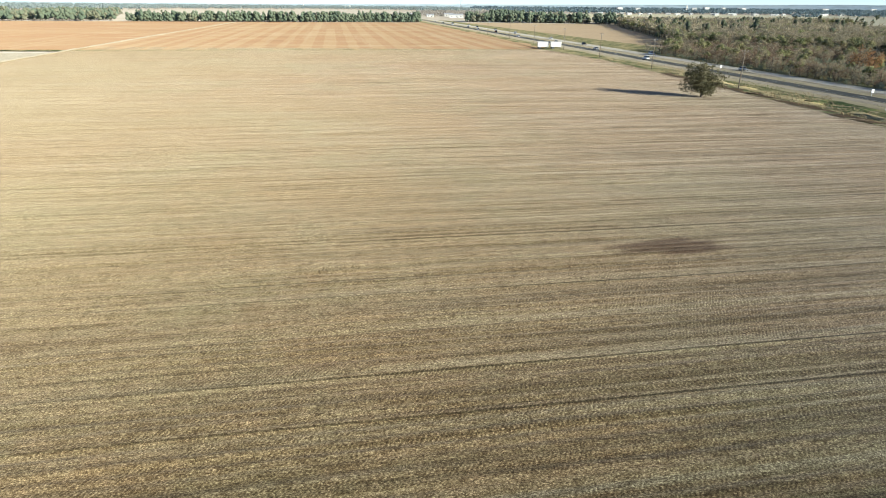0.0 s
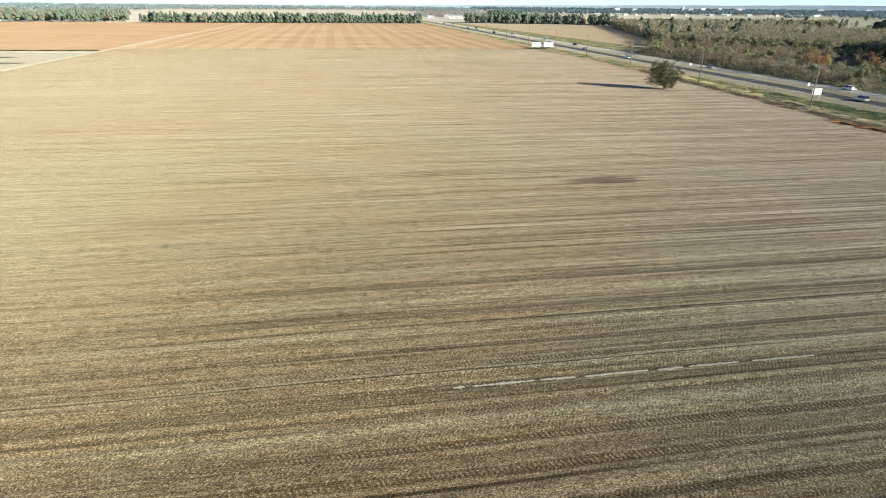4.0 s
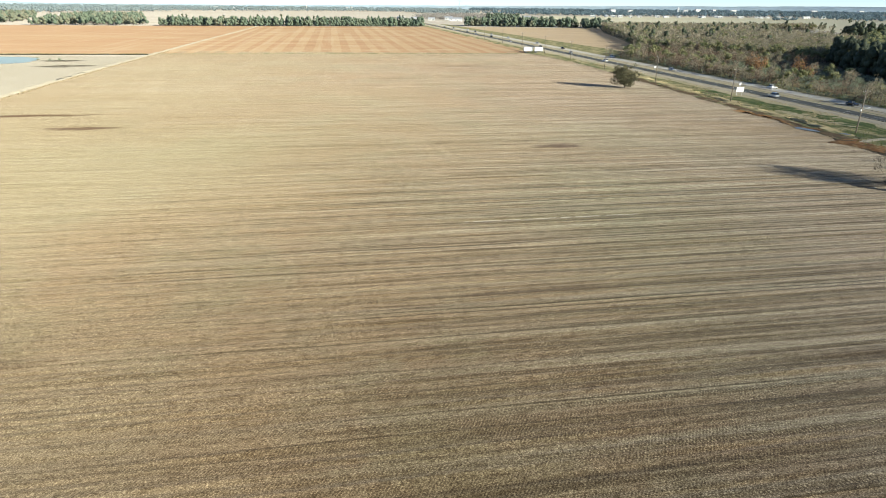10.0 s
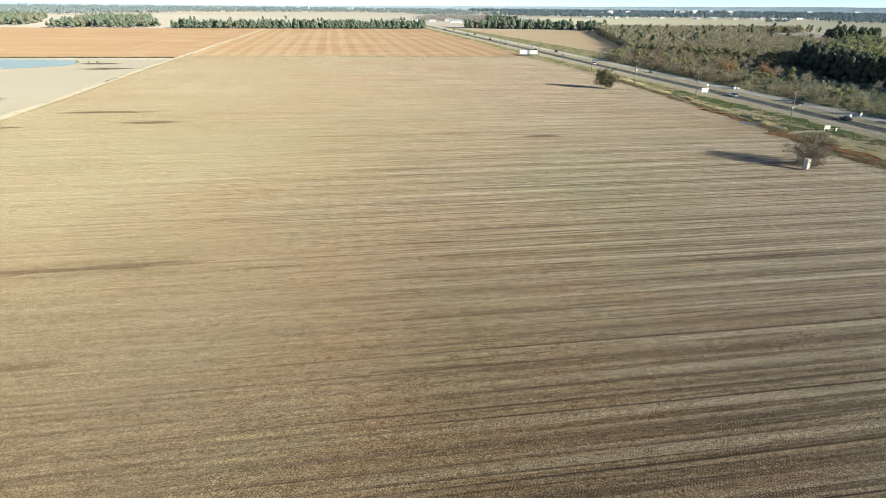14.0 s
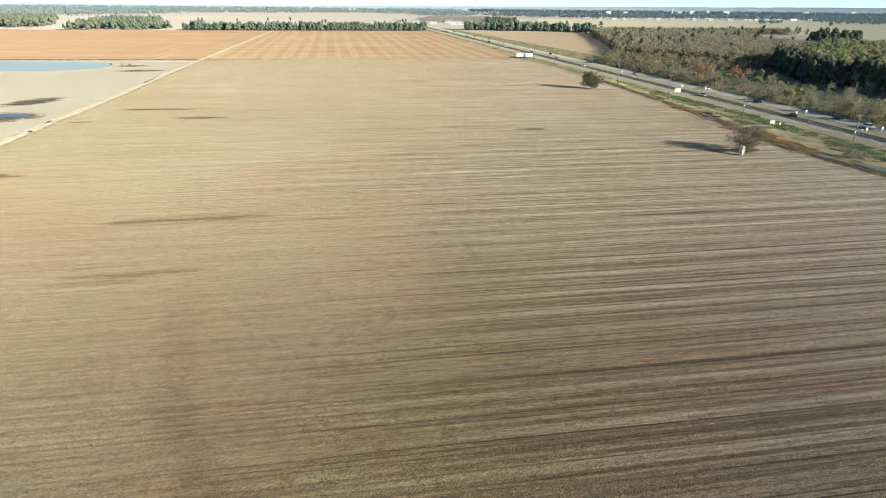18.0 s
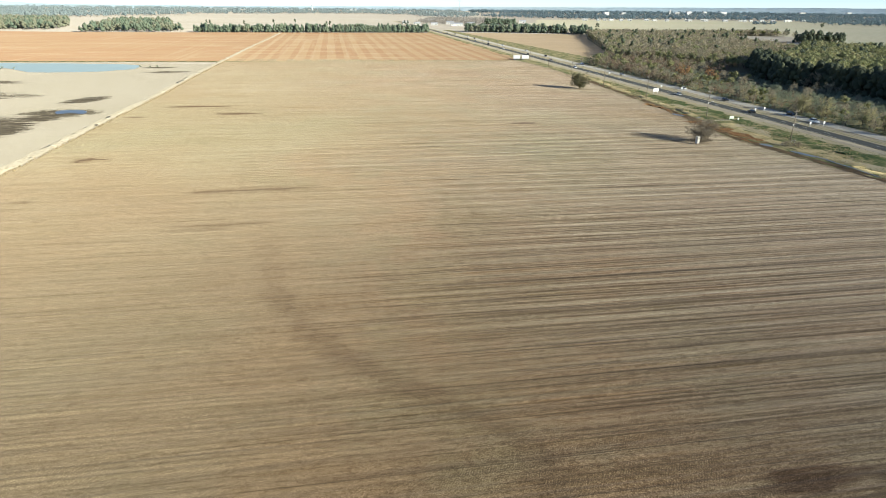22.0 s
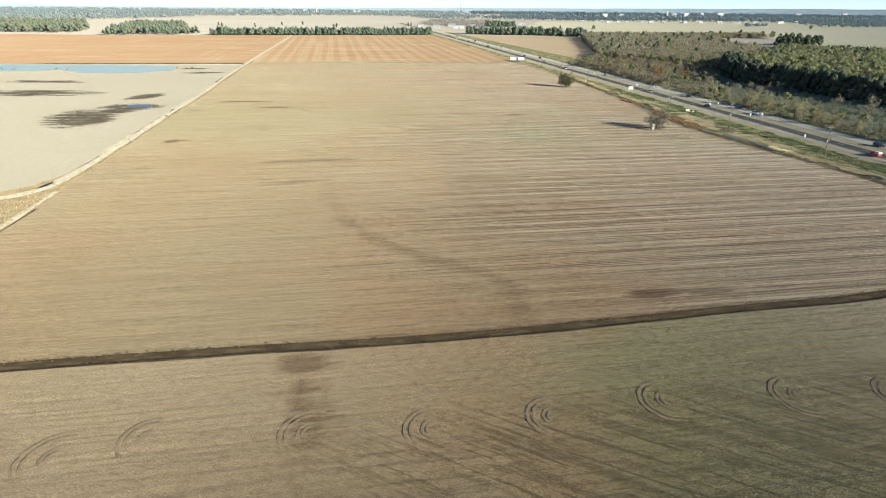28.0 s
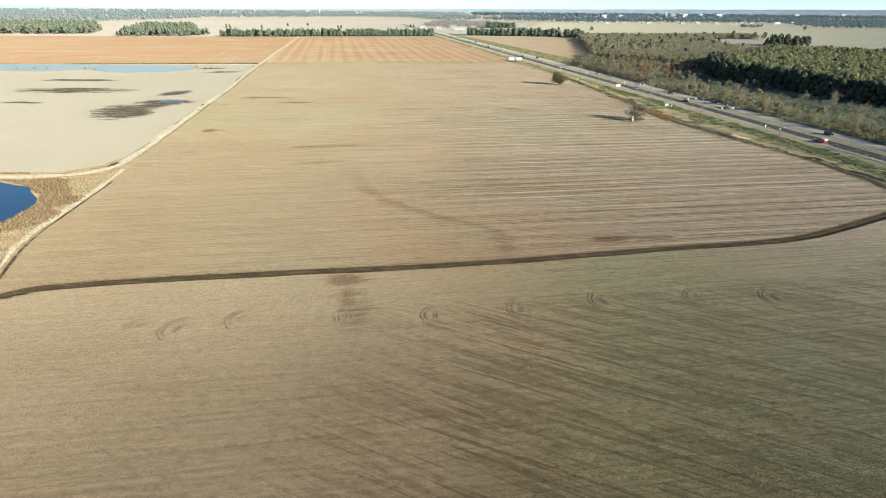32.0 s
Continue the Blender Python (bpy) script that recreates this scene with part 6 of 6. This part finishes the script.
for x, y in ((-404.5, 248.3), (-386.5, 248.3), (-372.7, 251.1), (-360.7, 249.0), (-328.7, 252.0), (-319.4, 250.8), (-238.8, 272.3), (-229.5, 269.4), (-225.4, 271.6), (-430.9, 260.9)):
    single_tree("pond_shrub", "scrub", x, y, float(rng.uniform(0.5, 0.9)), "bare brown shrub at the flooded pond's edge", "shrub", "shrubs round the pond")

# ---- far buildings ----
ROOF = plain_material("grey_metal_roof", (0.55, 0.56, 0.57), 0.5, 0.3)
WALLS = plain_material("cream_wall", (0.74, 0.73, 0.69), 0.8)


def house(name, x, y, w, d, h, turn, roof_m, label, category="building", tall=1.0):
    ob = thing(name, (x, y, -0.1), turn, label, category, "far buildings")
    part("wall", box((w, d, h), (0, 0, h / 2), 0.0), WALLS, ob)
    bm = bmesh.new()
    e, r = 0.5, h + min(w, d) * 0.22 * tall
    q = [bm.verts.new(v) for v in ((-w / 2 - e, -d / 2 - e, h), (w / 2 + e, -d / 2 - e, h), (w / 2 + e, d / 2 + e, h), (-w / 2 - e, d / 2 + e, h), (-w / 2 - e, 0, r), (w / 2 + e, 0, r))]
    for f in ((0, 1, 5, 4), (2, 3, 4, 5), (0, 4, 3), (1, 2, 5), (3, 2, 1, 0)):
        bm.faces.new([q[k_] for k_ in f])
    part("roof", bm, roof_m, ob)
    for k_ in range(max(2, int(w / 7))):
        part("window", box((1.6, 0.1, 1.5), (-w / 2 + (k_ + 0.5) * w / max(2, int(w / 7)), -d / 2 - 0.06, h * 0.55)), GLASS, ob)
    part("door", box((1.4, 0.1, 2.2), (w * 0.12, -d / 2 - 0.06, 1.1)), BLACK, ob)
    return ob


for x, y, w, d, h, turn in ((20, 1223, 26, 12, 4.5, 5), (-30, 1260, 14, 9, 4, 8), (56, 1305, 16, 10, 4, -10), (-70, 1293, 13, 9, 4, 12), (7, 1336, 18, 11, 4.5, 0), (-99, 1328, 15, 9, 4, 20), (139, 1453, 26, 13, 5, 4), (203, 1513, 18, 10, 4.5, -6)):
    house("roadside_building", x, y, w, d, h, turn, ROOF, "low white commercial building beside the far highway")
for k in range(26):
    x = 440 + 32 * k + rng.uniform(-24, 24)
    house("town_house", x, 1815 + 0.17 * (x - 440) + rng.uniform(-16, 16), rng.uniform(8, 15), rng.uniform(6, 9), rng.uniform(3.4, 5.0), rng.uniform(-15, 15), ROOF if rng.random() < 0.35 else WHITE, "small pale house at the edge of the distant town", "house")
for x, y, w, d, h in ((1068, 2857, 10, 10, 34), (1120, 2905, 26, 20, 22), (1201, 2970, 34, 20, 25), (1314, 3055, 24, 20, 24), (1447, 3153, 50, 30, 22), (689, 2554, 30, 20, 22), (782, 2624, 26, 20, 20), (2008, 3413, 40, 30, 22), (2448, 3696, 40, 30, 22), (-460, 2950, 16, 12, 16), (-440, 2960, 10, 10, 20), (-1060, 2900, 20, 12, 15), (-1110, 2910, 14, 12, 14), (-240, 2600, 18, 12, 13)):
    house("town_block", x, y, w * 0.7, d * 0.7, h * 0.8, rng.uniform(-10, 10), ROOF, "white block standing above the distant town's trees", "building", 0.3)
tower = thing("water_tower", (-640, 2900, 0), 0, "white water tower above the distant woods", "water tower")
part("stem", rod((0, 0, -0.5), (0, 0, 30), 2, 1.6, 10), WHITE, tower)
bm = bmesh.new()
bmesh.ops.create_uvsphere(bm, u_segments=14, v_segments=8, radius=5)
bmesh.ops.scale(bm, vec=(1, 1, 0.75), verts=bm.verts)
bmesh.ops.translate(bm, vec=(0, 0, 32), verts=bm.verts)
part("tank", bm, WHITE, tower, smooth=True)
mast = thing("radio_mast", (60, 2600, 0), 0, "thin lattice radio mast on the skyline", "mast")
part("mast", rod((0, 0, -0.5), (0, 0, 110), 1.2, 0.6, 4), STEEL, mast)
